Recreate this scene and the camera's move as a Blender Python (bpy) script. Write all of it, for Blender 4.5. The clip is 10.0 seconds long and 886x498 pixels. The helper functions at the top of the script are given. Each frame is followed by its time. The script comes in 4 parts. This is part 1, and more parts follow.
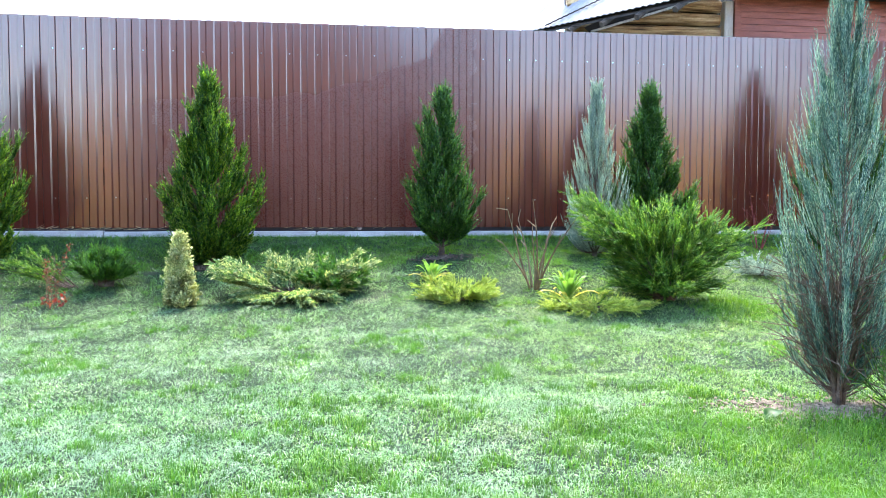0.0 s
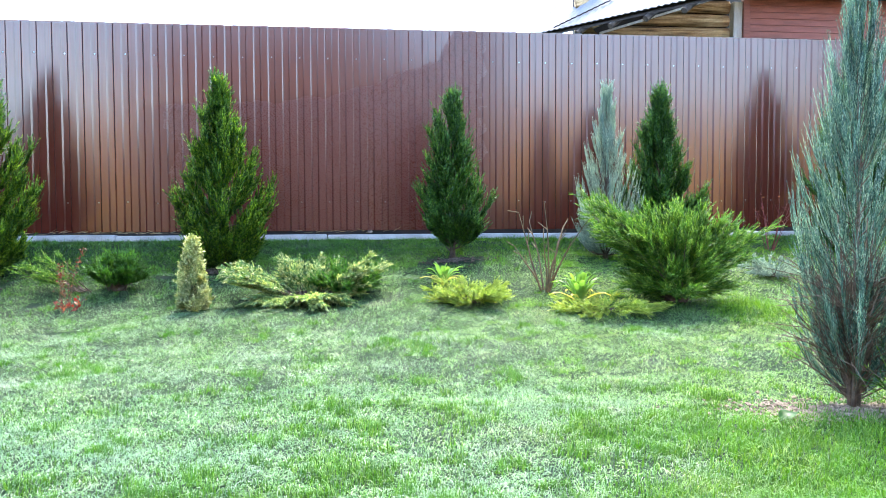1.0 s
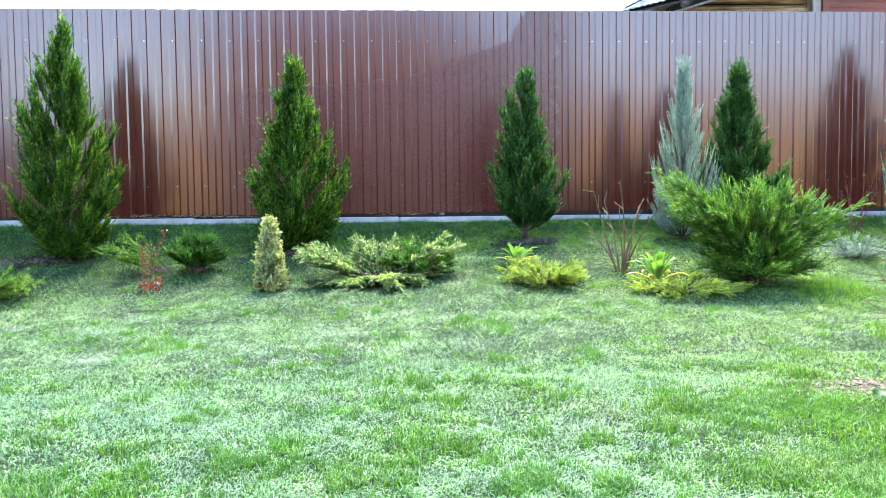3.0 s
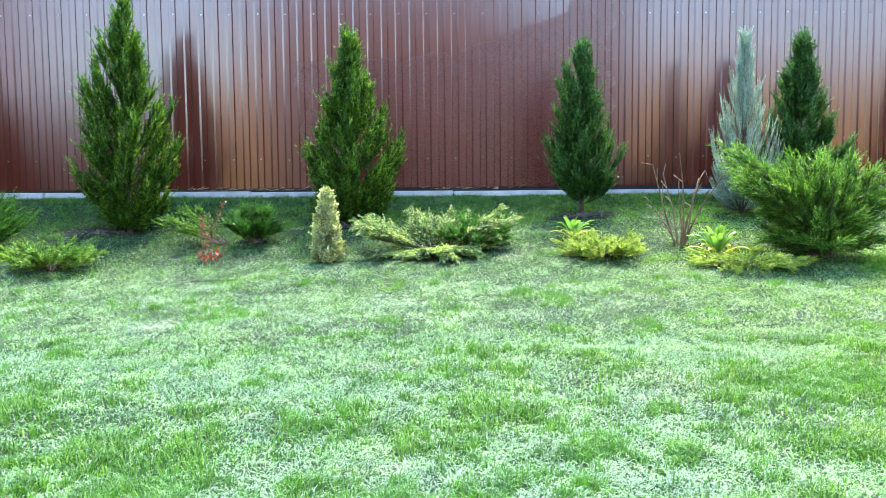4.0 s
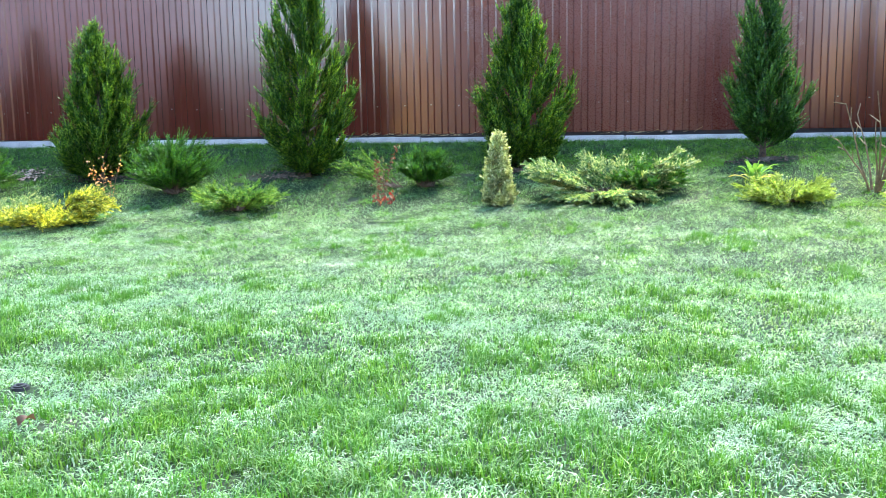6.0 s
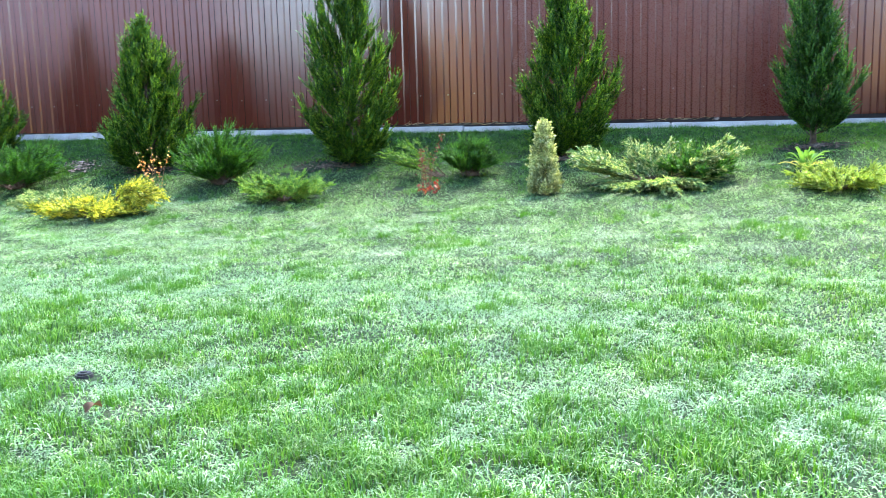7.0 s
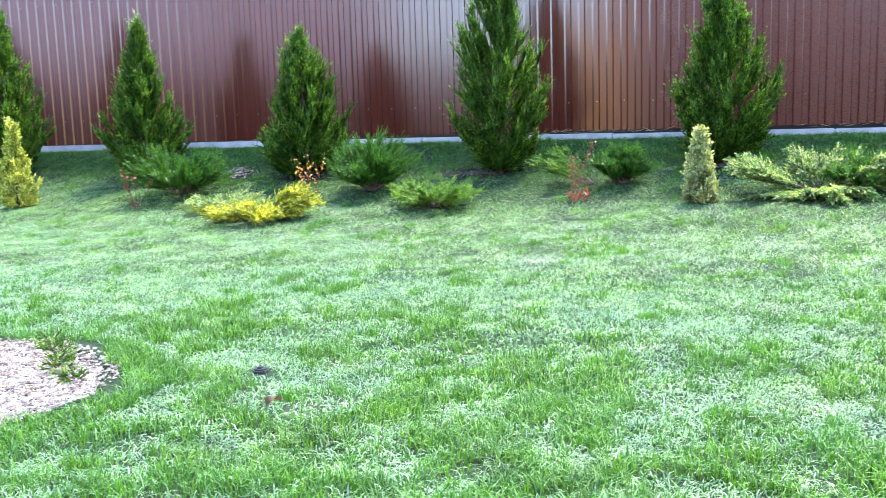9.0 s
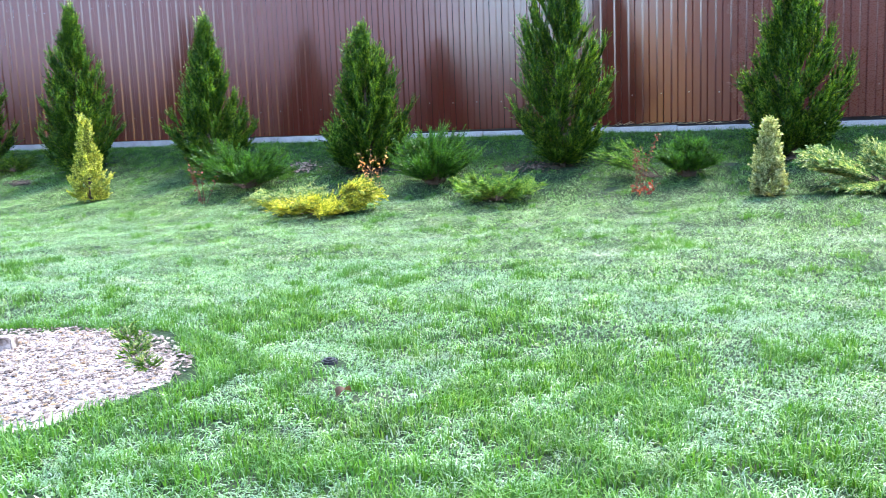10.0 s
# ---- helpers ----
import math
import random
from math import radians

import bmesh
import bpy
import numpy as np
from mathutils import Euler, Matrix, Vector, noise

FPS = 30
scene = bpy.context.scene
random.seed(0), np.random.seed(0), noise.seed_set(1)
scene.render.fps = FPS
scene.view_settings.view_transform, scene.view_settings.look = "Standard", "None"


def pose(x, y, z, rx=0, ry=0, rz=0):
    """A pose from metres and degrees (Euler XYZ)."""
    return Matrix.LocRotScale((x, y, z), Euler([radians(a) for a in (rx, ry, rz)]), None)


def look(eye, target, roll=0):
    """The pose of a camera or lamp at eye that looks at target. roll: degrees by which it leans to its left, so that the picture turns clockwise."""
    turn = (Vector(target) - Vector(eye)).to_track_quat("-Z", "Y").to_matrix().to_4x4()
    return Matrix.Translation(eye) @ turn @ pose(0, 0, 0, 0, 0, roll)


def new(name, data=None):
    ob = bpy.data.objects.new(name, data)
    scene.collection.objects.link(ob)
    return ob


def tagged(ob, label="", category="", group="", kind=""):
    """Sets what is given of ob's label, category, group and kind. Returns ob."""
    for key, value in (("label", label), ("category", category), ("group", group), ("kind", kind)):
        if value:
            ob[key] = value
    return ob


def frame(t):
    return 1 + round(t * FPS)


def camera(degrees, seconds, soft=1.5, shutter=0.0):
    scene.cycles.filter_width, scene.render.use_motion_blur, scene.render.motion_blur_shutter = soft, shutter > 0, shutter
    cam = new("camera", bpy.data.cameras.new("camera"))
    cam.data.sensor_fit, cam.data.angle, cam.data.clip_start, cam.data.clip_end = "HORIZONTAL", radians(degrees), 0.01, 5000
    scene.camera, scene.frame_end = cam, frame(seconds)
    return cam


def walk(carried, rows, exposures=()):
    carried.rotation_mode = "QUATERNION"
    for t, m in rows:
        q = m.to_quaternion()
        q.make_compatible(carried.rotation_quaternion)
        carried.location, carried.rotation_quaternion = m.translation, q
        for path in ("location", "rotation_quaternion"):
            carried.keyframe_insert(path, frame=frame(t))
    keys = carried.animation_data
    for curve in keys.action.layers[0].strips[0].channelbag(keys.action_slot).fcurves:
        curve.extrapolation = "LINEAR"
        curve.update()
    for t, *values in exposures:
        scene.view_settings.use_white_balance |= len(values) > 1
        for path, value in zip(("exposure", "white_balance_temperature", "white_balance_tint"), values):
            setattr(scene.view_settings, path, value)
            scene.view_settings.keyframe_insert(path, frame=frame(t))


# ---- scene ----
cam = camera(52.9, 10.0, soft=0.5, shutter=0.3)

PATH = [
    (0, (2.872, -8.912, 0.351), (3.181, -6.939, 0.24), 0.1),
    (0.5, (2.863, -8.916, 0.352), (3.163, -6.941, 0.245), -0.0),
    (1, (2.846, -8.917, 0.356), (3.137, -6.941, 0.25), -0.2),
    (1.5, (2.865, -8.907, 0.34), (3.132, -6.928, 0.23), -0.1),
    (2, (2.852, -8.904, 0.34), (3.1, -6.923, 0.223), -0.4),
    (2.5, (2.818, -8.898, 0.312), (3.015, -6.911, 0.191), -0.5),
    (2.7, (2.802, -8.895, 0.302), (2.978, -6.907, 0.181), -0.6),
    (3.8, (2.715, -8.880, 0.249), (2.781, -6.888, 0.077), -0.4),
    (4, (2.699, -8.877, 0.239), (2.742, -6.886, 0.063), -0.5),
    (4.5, (2.661, -8.873, 0.191), (2.61, -6.884, -0.005), -0.9),
    (5, (2.645, -8.862, 0.192), (2.501, -6.881, -0.045), -1.1),
    (5.5, (2.622, -8.871, 0.184), (2.385, -6.901, -0.073), -1.1),
    (5.7, (2.610, -8.874, 0.185), (2.340, -6.910, -0.081), -1.0),
    (6.8, (2.544, -8.888, 0.188), (2.173, -6.947, -0.118), -1.4),
    (7, (2.532, -8.891, 0.189), (2.142, -6.953, -0.115), -1.5),
    (7.5, (2.51, -8.902, 0.194), (2.035, -6.982, -0.104), -1.9),
    (8, (2.482, -8.911, 0.197), (1.936, -7.007, -0.078), -1.9),
    (8.5, (2.448, -8.914, 0.193), (1.855, -7.024, -0.079), -1.7),
    (9, (2.419, -8.92, 0.181), (1.74, -7.059, -0.096), -1.8),
    (9.5, (2.4, -8.925, 0.18), (1.664, -7.087, -0.102), -2.0),
    (10, (2.389, -8.938, 0.177), (1.59, -7.127, -0.108), -2.2),
]
walk(cam, [(t, look(e, a, r)) for t, e, a, r in PATH], exposures=[(0, 3.6, 6550, 15), (2.5, 3.6, 6500, 13), (5, 3.57, 6500, 10), (8, 3.62, 6450, 12), (9.5, 3.6, 6380, 16), (10, 3.47, 6380, 16)])

# ---- light ----
SUN_EL, SUN_AZ = radians(61), radians(20)      # behind the fence, towards +x, veiled by haze
world = bpy.data.worlds.new("sky")
scene.world = world
world.use_nodes = True
wn = world.node_tree.nodes
sky = wn.new("ShaderNodeTexSky")
sky.sky_type = "NISHITA"
sky.sun_disc = False
sky.sun_elevation, sky.sun_rotation = SUN_EL, SUN_AZ
sky.air_density, sky.dust_density, sky.ozone_density = 1.0, 0.4, 2.2
wn["Background"].inputs["Strength"].default_value = 0.15
world.node_tree.links.new(sky.outputs[0], wn["Background"].inputs["Color"])
sun = new("sun", bpy.data.lights.new("sun", "SUN"))
sun.data.energy, sun.data.angle, sun.data.color = 1.5, radians(22), (1.0, 0.95, 0.86)
to_sun = Vector((math.sin(SUN_AZ) * math.cos(SUN_EL), math.cos(SUN_AZ) * math.cos(SUN_EL), math.sin(SUN_EL)))
sun.matrix_world = look((0, 0, 0), -to_sun)


# ---- materials ----
def nodes_of(name):
    m = bpy.data.materials.new(name)
    m.use_nodes = True
    nt = m.node_tree
    return m, nt, nt.nodes["Principled BSDF"], nt.nodes["Material Output"]


def add(nt, kind, **values):
    n = nt.nodes.new(kind)
    for key, value in values.items():
        if key in n.inputs:
            n.inputs[key].default_value = value
        else:
            setattr(n, key, value)
    return n


def ramp(nt, fac, stops):
    r = nt.nodes.new("ShaderNodeValToRGB")
    while len(r.color_ramp.elements) < len(stops):
        r.color_ramp.elements.new(0.5)
    for e, (p, c) in zip(r.color_ramp.elements, stops):
        e.position, e.color = p, (*c, 1)
    nt.links.new(fac, r.inputs[0])
    return r.outputs[0]


def noise_tex(nt, scale, detail=4.0, coords="Object", rough=0.55, stretch=None):
    tc = nt.nodes.new("ShaderNodeTexCoord")
    n = add(nt, "ShaderNodeTexNoise", Scale=scale, Detail=detail, Roughness=rough)
    out = nt.nodes.new("ShaderNodeNewGeometry").outputs["Position"] if coords == "World" else tc.outputs[coords]
    if stretch:
        mp = nt.nodes.new("ShaderNodeMapping")
        mp.inputs["Scale"].default_value = stretch
        nt.links.new(out, mp.inputs[0])
        out = mp.outputs[0]
    nt.links.new(out, n.inputs["Vector"])
    return n.outputs["Fac"]


def mix_col(nt, fac, a, b, blend="MIX"):
    m = nt.nodes.new("ShaderNodeMix")
    m.data_type, m.blend_type = "RGBA", blend
    for sock, v in ((m.inputs[0], fac), (m.inputs[6], a), (m.inputs[7], b)):
        if hasattr(v, "is_linked"):
            nt.links.new(v, sock)
        elif isinstance(v, tuple):
            sock.default_value = (*v, 1)
        else:
            sock.default_value = v
    return m.outputs[2]


def bump(nt, height, bsdf, strength=0.3, dist=0.01):
    b = add(nt, "ShaderNodeBump", Strength=strength, Distance=dist)
    nt.links.new(height, b.inputs["Height"])
    nt.links.new(b.outputs[0], bsdf.inputs["Normal"])


def surface(name, stops, scale=8.0, rough=0.7, metal=0.0, bump_by=0.3, bump_dist=0.005, fine=60.0, stretch=None, spec=0.4):
    """Colour by coarse noise, speckle and relief by fine noise."""
    m, nt, b, _ = nodes_of(name)
    coarse = noise_tex(nt, scale, stretch=stretch)
    small = noise_tex(nt, fine, 3.0)
    col = ramp(nt, coarse, stops)
    speck = ramp(nt, small, [(0.3, (0.72, 0.72, 0.72)), (0.7, (1.15, 1.15, 1.15))])
    nt.links.new(mix_col(nt, 1.0, col, speck, "MULTIPLY"), b.inputs["Base Color"])
    b.inputs["Roughness"].default_value, b.inputs["Metallic"].default_value = rough, metal
    b.inputs["Specular IOR Level"].default_value = spec
    if bump_by:
        bump(nt, small, b, bump_by, bump_dist)
    return m


def leaf(name, stops, rough=0.45, through_light=0.35, patch=None, patch_scale=1.2, spec=0.4, glow=(1.25, 1.3, 0.6)):
    """Leaves: colour varies from leaf to leaf and from clump to clump; light also comes through them."""
    m, nt, b, out = nodes_of(name)
    geo = nt.nodes.new("ShaderNodeNewGeometry")
    col = ramp(nt, geo.outputs["Random Per Island"], stops)
    big = noise_tex(nt, patch_scale * 6, 3.0)
    shade = ramp(nt, big, [(0.3, (0.5, 0.56, 0.58)), (0.68, (1.38, 1.3, 1.12))])
    col = mix_col(nt, 1.0, col, shade, "MULTIPLY")
    if patch:
        n = noise_tex(nt, patch_scale, 4.0)
        fac = ramp(nt, n, [(0.42, (0, 0, 0)), (0.62, (1, 1, 1))])
        col = mix_col(nt, fac, col, patch)
    nt.links.new(col, b.inputs["Base Color"])
    b.inputs["Roughness"].default_value = rough
    b.inputs["Specular IOR Level"].default_value = spec
    tr = nt.nodes.new("ShaderNodeBsdfTranslucent")
    nt.links.new(mix_col(nt, 1.0, col, glow, "MULTIPLY"), tr.inputs["Color"])
    mx = add(nt, "ShaderNodeMixShader")
    mx.inputs[0].default_value = through_light
    nt.links.new(b.outputs[0], mx.inputs[1])
    nt.links.new(tr.outputs[0], mx.inputs[2])
    nt.links.new(mx.outputs[0], out.inputs["Surface"])
    return m


def grass_material(name, stops, worn_sheen_to, rough, spec, dryness, fresh_by):
    """Wet grass: blade to blade variation, bluish patches of wear and painted sky sheen, fresher yellow-green turf
    towards +x.
    """
    m, nt, b, out = nodes_of(name)
    geo = nt.nodes.new("ShaderNodeNewGeometry")
    col = ramp(nt, geo.outputs["Random Per Island"], stops)
    worn_sheen = ramp(nt, noise_tex(nt, 1.1, 5.0, rough=0.65), [(0.44, (0, 0, 0)), (0.62, (0.85, 0.85, 0.85))])
    col = mix_col(nt, worn_sheen, col, worn_sheen_to)
    dry = ramp(nt, noise_tex(nt, 2.3, 5.0, rough=0.7), [(0.55, (0, 0, 0)), (0.68, (dryness, dryness, dryness))])
    col = mix_col(nt, dry, col, (0.3, 0.27, 0.22))
    tc = nt.nodes.new("ShaderNodeTexCoord")
    sep = nt.nodes.new("ShaderNodeSeparateXYZ")
    nt.links.new(tc.outputs["Object"], sep.inputs[0])
    mr = nt.nodes.new("ShaderNodeMapRange")
    mr.inputs["From Min"].default_value, mr.inputs["From Max"].default_value = 2.6, 5.2
    nt.links.new(sep.outputs["X"], mr.inputs["Value"])
    fresh = mix_col(nt, 1.0, ramp(nt, noise_tex(nt, 0.8, 4.0), [(0.35, (0.15, 0.15, 0.15)), (0.6, (0.9, 0.9, 0.9))]), mr.outputs["Result"], "MULTIPLY")
    col = mix_col(nt, fresh, col, mix_col(nt, 1.0, col, fresh_by, "MULTIPLY"))
    shade = ramp(nt, noise_tex(nt, 6.0, 3.0), [(0.3, (0.6, 0.65, 0.65)), (0.7, (1.25, 1.2, 1.15))])
    col = mix_col(nt, 1.0, col, shade, "MULTIPLY")
    nt.links.new(col, b.inputs["Base Color"])
    b.inputs["Roughness"].default_value = rough
    b.inputs["Specular IOR Level"].default_value = spec
    tr = nt.nodes.new("ShaderNodeBsdfTranslucent")
    nt.links.new(mix_col(nt, 1.0, col, (1.22, 1.38, 0.65), "MULTIPLY"), tr.inputs["Color"])
    mx = add(nt, "ShaderNodeMixShader")
    mx.inputs[0].default_value = 0.38
    nt.links.new(b.outputs[0], mx.inputs[1])
    nt.links.new(tr.outputs[0], mx.inputs[2])
    nt.links.new(mx.outputs[0], out.inputs["Surface"])
    return m


M_SOIL = surface("soil", [(0.3, (0.012, 0.025, 0.01)), (0.55, (0.02, 0.037, 0.015)), (0.78, (0.045, 0.05, 0.033))], 3.0, 0.95, bump_by=0.6, bump_dist=0.02, spec=0.1)
M_TUFT = grass_material("tuft_grass", [(0.0, (0.018, 0.068, 0.004)), (0.5, (0.056, 0.165, 0.011)), (0.9, (0.12, 0.255, 0.03)), (1.0, (0.22, 0.33, 0.1))], (0.064, 0.175, 0.028), 0.6, 0.35, 0.1, (1.5, 1.3, 0.45))
# the palest stops put the wet sheen into the blade colour
M_GRASS = grass_material("short_grass", [(0.0, (0.062, 0.19, 0.03)), (0.38, (0.115, 0.262, 0.07)), (0.68, (0.205, 0.345, 0.15)), (0.88, (0.33, 0.42, 0.28)), (1.0, (0.45, 0.47, 0.36))], (0.195, 0.325, 0.18), 0.5, 0.65, 0.4, (1.15, 1.12, 0.48))
M_STRAW = leaf("straw", [(0.0, (0.2, 0.14, 0.07)), (1.0, (0.5, 0.4, 0.24))], rough=0.6, through_light=0.25)
M_CONIFER = leaf("conifer_needles", [(0.0, (0.01, 0.036, 0.005)), (0.55, (0.03, 0.098, 0.01)), (1.0, (0.18, 0.29, 0.03))], through_light=0.45, patch_scale=1.6, spec=0.25)
M_DARKCONIFER = leaf("dark_conifer_needles", [(0.0, (0.01, 0.036, 0.01)), (0.6, (0.03, 0.095, 0.021)), (1.0, (0.1, 0.21, 0.04))], through_light=0.4, spec=0.25)
M_BLUE = leaf("blue_needles", [(0.0, (0.02, 0.068, 0.054)), (0.6, (0.09, 0.2, 0.16)), (1.0, (0.44, 0.54, 0.41))], through_light=0.3, glow=(1.1, 1.2, 0.9))
M_SILVER = leaf("silver_needles", [(0.0, (0.09, 0.165, 0.135)), (0.6, (0.25, 0.345, 0.285)), (1.0, (0.55, 0.6, 0.49))], through_light=0.3, glow=(1.1, 1.2, 0.9))
M_BUSH = leaf("bush_needles", [(0.0, (0.014, 0.055, 0.008)), (0.5, (0.055, 0.16, 0.018)), (0.85, (0.16, 0.3, 0.045)), (1.0, (0.34, 0.46, 0.12))], through_light=0.45)
M_DEEP = leaf("deep_green_needles", [(0.0, (0.009, 0.04, 0.006)), (0.5, (0.027, 0.105, 0.012)), (1.0, (0.095, 0.235, 0.03))], through_light=0.5)
M_VARIEG = leaf("variegated_needles", [(0.0, (0.03, 0.1, 0.03)), (0.4, (0.11, 0.23, 0.08)), (0.75, (0.36, 0.43, 0.18)), (1.0, (0.68, 0.65, 0.33))], through_light=0.35)
M_LIME = leaf("lime_needles", [(0.0, (0.02, 0.085, 0.012)), (0.5, (0.09, 0.22, 0.03)), (1.0, (0.34, 0.46, 0.1))], through_light=0.4)
M_CREAM = leaf("cream_leaves", [(0.0, (0.14, 0.2, 0.07)), (0.5, (0.35, 0.38, 0.16)), (1.0, (0.68, 0.66, 0.4))], through_light=0.35)
M_YELLOW = leaf("yellow_needles", [(0.0, (0.03, 0.09, 0.01)), (0.4, (0.2, 0.28, 0.03)), (0.7, (0.6, 0.54, 0.06)), (1.0, (0.85, 0.74, 0.14))], through_light=0.4)
M_GOLDCONE = leaf("gold_cone_needles", [(0.0, (0.07, 0.14, 0.02)), (0.45, (0.32, 0.36, 0.05)), (1.0, (0.78, 0.74, 0.2))], through_light=0.4)
M_YGREEN = leaf("yellow_green_needles", [(0.0, (0.1, 0.19, 0.03)), (0.5, (0.25, 0.35, 0.06)), (1.0, (0.48, 0.52, 0.15))], through_light=0.4)
M_STRAP = leaf("strap_leaf", [(0.0, (0.1, 0.25, 0.04)), (0.7, (0.22, 0.4, 0.09)), (1.0, (0.42, 0.5, 0.15))], rough=0.35, through_light=0.5)
M_STRAPY = leaf("yellow_strap_leaf", [(0.0, (0.6, 0.5, 0.1)), (1.0, (0.75, 0.6, 0.2))], rough=0.4, through_light=0.45)
M_RUSTLEAF = leaf("rust_leaf", [(0.0, (0.1, 0.022, 0.012)), (0.6, (0.19, 0.055, 0.024)), (1.0, (0.32, 0.15, 0.06))], through_light=0.35, glow=(1.2, 0.9, 0.7))
M_REDLEAF = leaf("red_leaf", [(0.0, (0.18, 0.025, 0.014)), (0.6, (0.28, 0.04, 0.02)), (1.0, (0.4, 0.13, 0.06))], through_light=0.4, glow=(1.3, 0.8, 0.6))
M_ORANGELEAF = leaf("orange_leaf", [(0.0, (0.5, 0.22, 0.08)), (1.0, (0.75, 0.46, 0.2))], through_light=0.45, glow=(1.3, 1.0, 0.6))
M_BARK = surface("bark", [(0.3, (0.035, 0.024, 0.017)), (0.7, (0.13, 0.09, 0.06))], 30, 0.85, bump_by=0.8, fine=150)
M_GREYBARK = surface("grey_bark", [(0.3, (0.05, 0.032, 0.02)), (0.7, (0.2, 0.14, 0.09))], 30, 0.85, bump_by=0.8, fine=150)
M_TWIG = surface("twig", [(0.3, (0.07, 0.04, 0.018)), (0.7, (0.22, 0.14, 0.06))], 20, 0.7, bump_by=0.3, fine=200)
M_REDTWIG = surface("red_twig", [(0.3, (0.12, 0.015, 0.015)), (0.7, (0.22, 0.04, 0.03))], 20, 0.6, bump_by=0.3, fine=200)
M_CONCRETE = surface("concrete", [(0.3, (0.33, 0.32, 0.3)), (0.7, (0.5, 0.49, 0.46))], 6, 0.85, bump_by=0.5, fine=90)
M_GRAVEL = surface("gravel", [(0.3, (0.17, 0.14, 0.118)), (0.7, (0.33, 0.29, 0.25))], 7, 0.9, bump_by=0.8, bump_dist=0.01, fine=45)
M_PEBBLE = surface("pebble", [(0.38, (0.05, 0.036, 0.026)), (0.5, (0.19, 0.148, 0.122)), (0.66, (0.36, 0.31, 0.27))], 25, 0.8, bump_by=0.3, fine=120)
M_MULCH = surface("mulch", [(0.3, (0.075, 0.052, 0.03)), (0.7, (0.36, 0.27, 0.17))], 20, 0.9, bump_by=0.9, bump_dist=0.015, fine=70)
M_CLOD = surface("clods", [(0.35, (0.06, 0.042, 0.03)), (0.5, (0.19, 0.145, 0.11)), (0.66, (0.38, 0.31, 0.25))], 30, 0.95, bump_by=0.5, fine=120)
M_DARKEARTH = surface("dark_earth", [(0.35, (0.03, 0.022, 0.014)), (0.55, (0.075, 0.055, 0.036)), (0.7, (0.17, 0.13, 0.09))], 30, 0.95, bump_by=0.5, fine=120)
M_BLACK = surface("black_plastic", [(0.3, (0.008, 0.008, 0.009)), (0.7, (0.02, 0.02, 0.02))], 20, 0.6, bump_by=0.1, spec=0.2)
M_DRYLEAF = leaf("dry_leaf", [(0.0, (0.07, 0.035, 0.02)), (1.0, (0.13, 0.07, 0.04))], rough=0.7, through_light=0.2)
M_SLATE = surface("roof_sheet", [(0.3, (0.17, 0.168, 0.165)), (0.7, (0.27, 0.268, 0.262))], 2.5, 0.8, bump_by=0.3, spec=0.2)
M_LOG = surface("old_log", [(0.3, (0.05, 0.028, 0.015)), (0.45, (0.3, 0.18, 0.08)), (0.6, (0.55, 0.38, 0.2)), (0.75, (0.7, 0.55, 0.34))], 3.0, 0.85, bump_by=0.9, bump_dist=0.02, stretch=(0.5, 6, 6), fine=40)
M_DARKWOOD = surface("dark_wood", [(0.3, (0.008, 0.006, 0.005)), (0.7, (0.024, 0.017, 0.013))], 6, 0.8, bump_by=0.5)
M_REDPLANK = surface("red_plank_paint", [(0.3, (0.2, 0.055, 0.035)), (0.7, (0.33, 0.1, 0.065))], 2.5, 0.6, bump_by=0.5, stretch=(1, 8, 8))
M_GREYWOOD = surface("grey_weathered_wood", [(0.3, (0.4, 0.39, 0.37)), (0.7, (0.62, 0.61, 0.58))], 4, 0.8, bump_by=0.5, stretch=(8, 8, 1))
M_OCHRE = surface("ochre_plaster", [(0.3, (0.84, 0.4, 0.1)), (0.7, (0.88, 0.48, 0.15))], 0.6, 0.9, bump_by=0.3)
M_CLAYWALL = surface("clay_plaster", [(0.3, (0.055, 0.025, 0.016)), (0.7, (0.09, 0.042, 0.028))], 0.5, 0.9, bump_by=0.3)
M_MAUVE = surface("mauve_plaster", [(0.3, (0.5, 0.42, 0.5)), (0.7, (0.58, 0.5, 0.57))], 0.5, 0.9, bump_by=0.3)
M_LOGEND = surface("log_end", [(0.3, (0.02, 0.015, 0.012)), (0.7, (0.07, 0.055, 0.04))], 12, 0.85, bump_by=0.5)
M_BROWNWALL = surface("brown_timber", [(0.3, (0.13, 0.058, 0.03)), (0.7, (0.22, 0.1, 0.05))], 0.8, 0.85, bump_by=0.3)
M_GABLE = surface("gable_timber", [(0.3, (0.24, 0.12, 0.075)), (0.7, (0.36, 0.19, 0.12))], 0.8, 0.85, bump_by=0.3)
M_SCREW = surface("screw_head", [(0.3, (0.1, 0.09, 0.09)), (0.7, (0.2, 0.18, 0.17))], 60, 0.4, 0.6, bump_by=0)


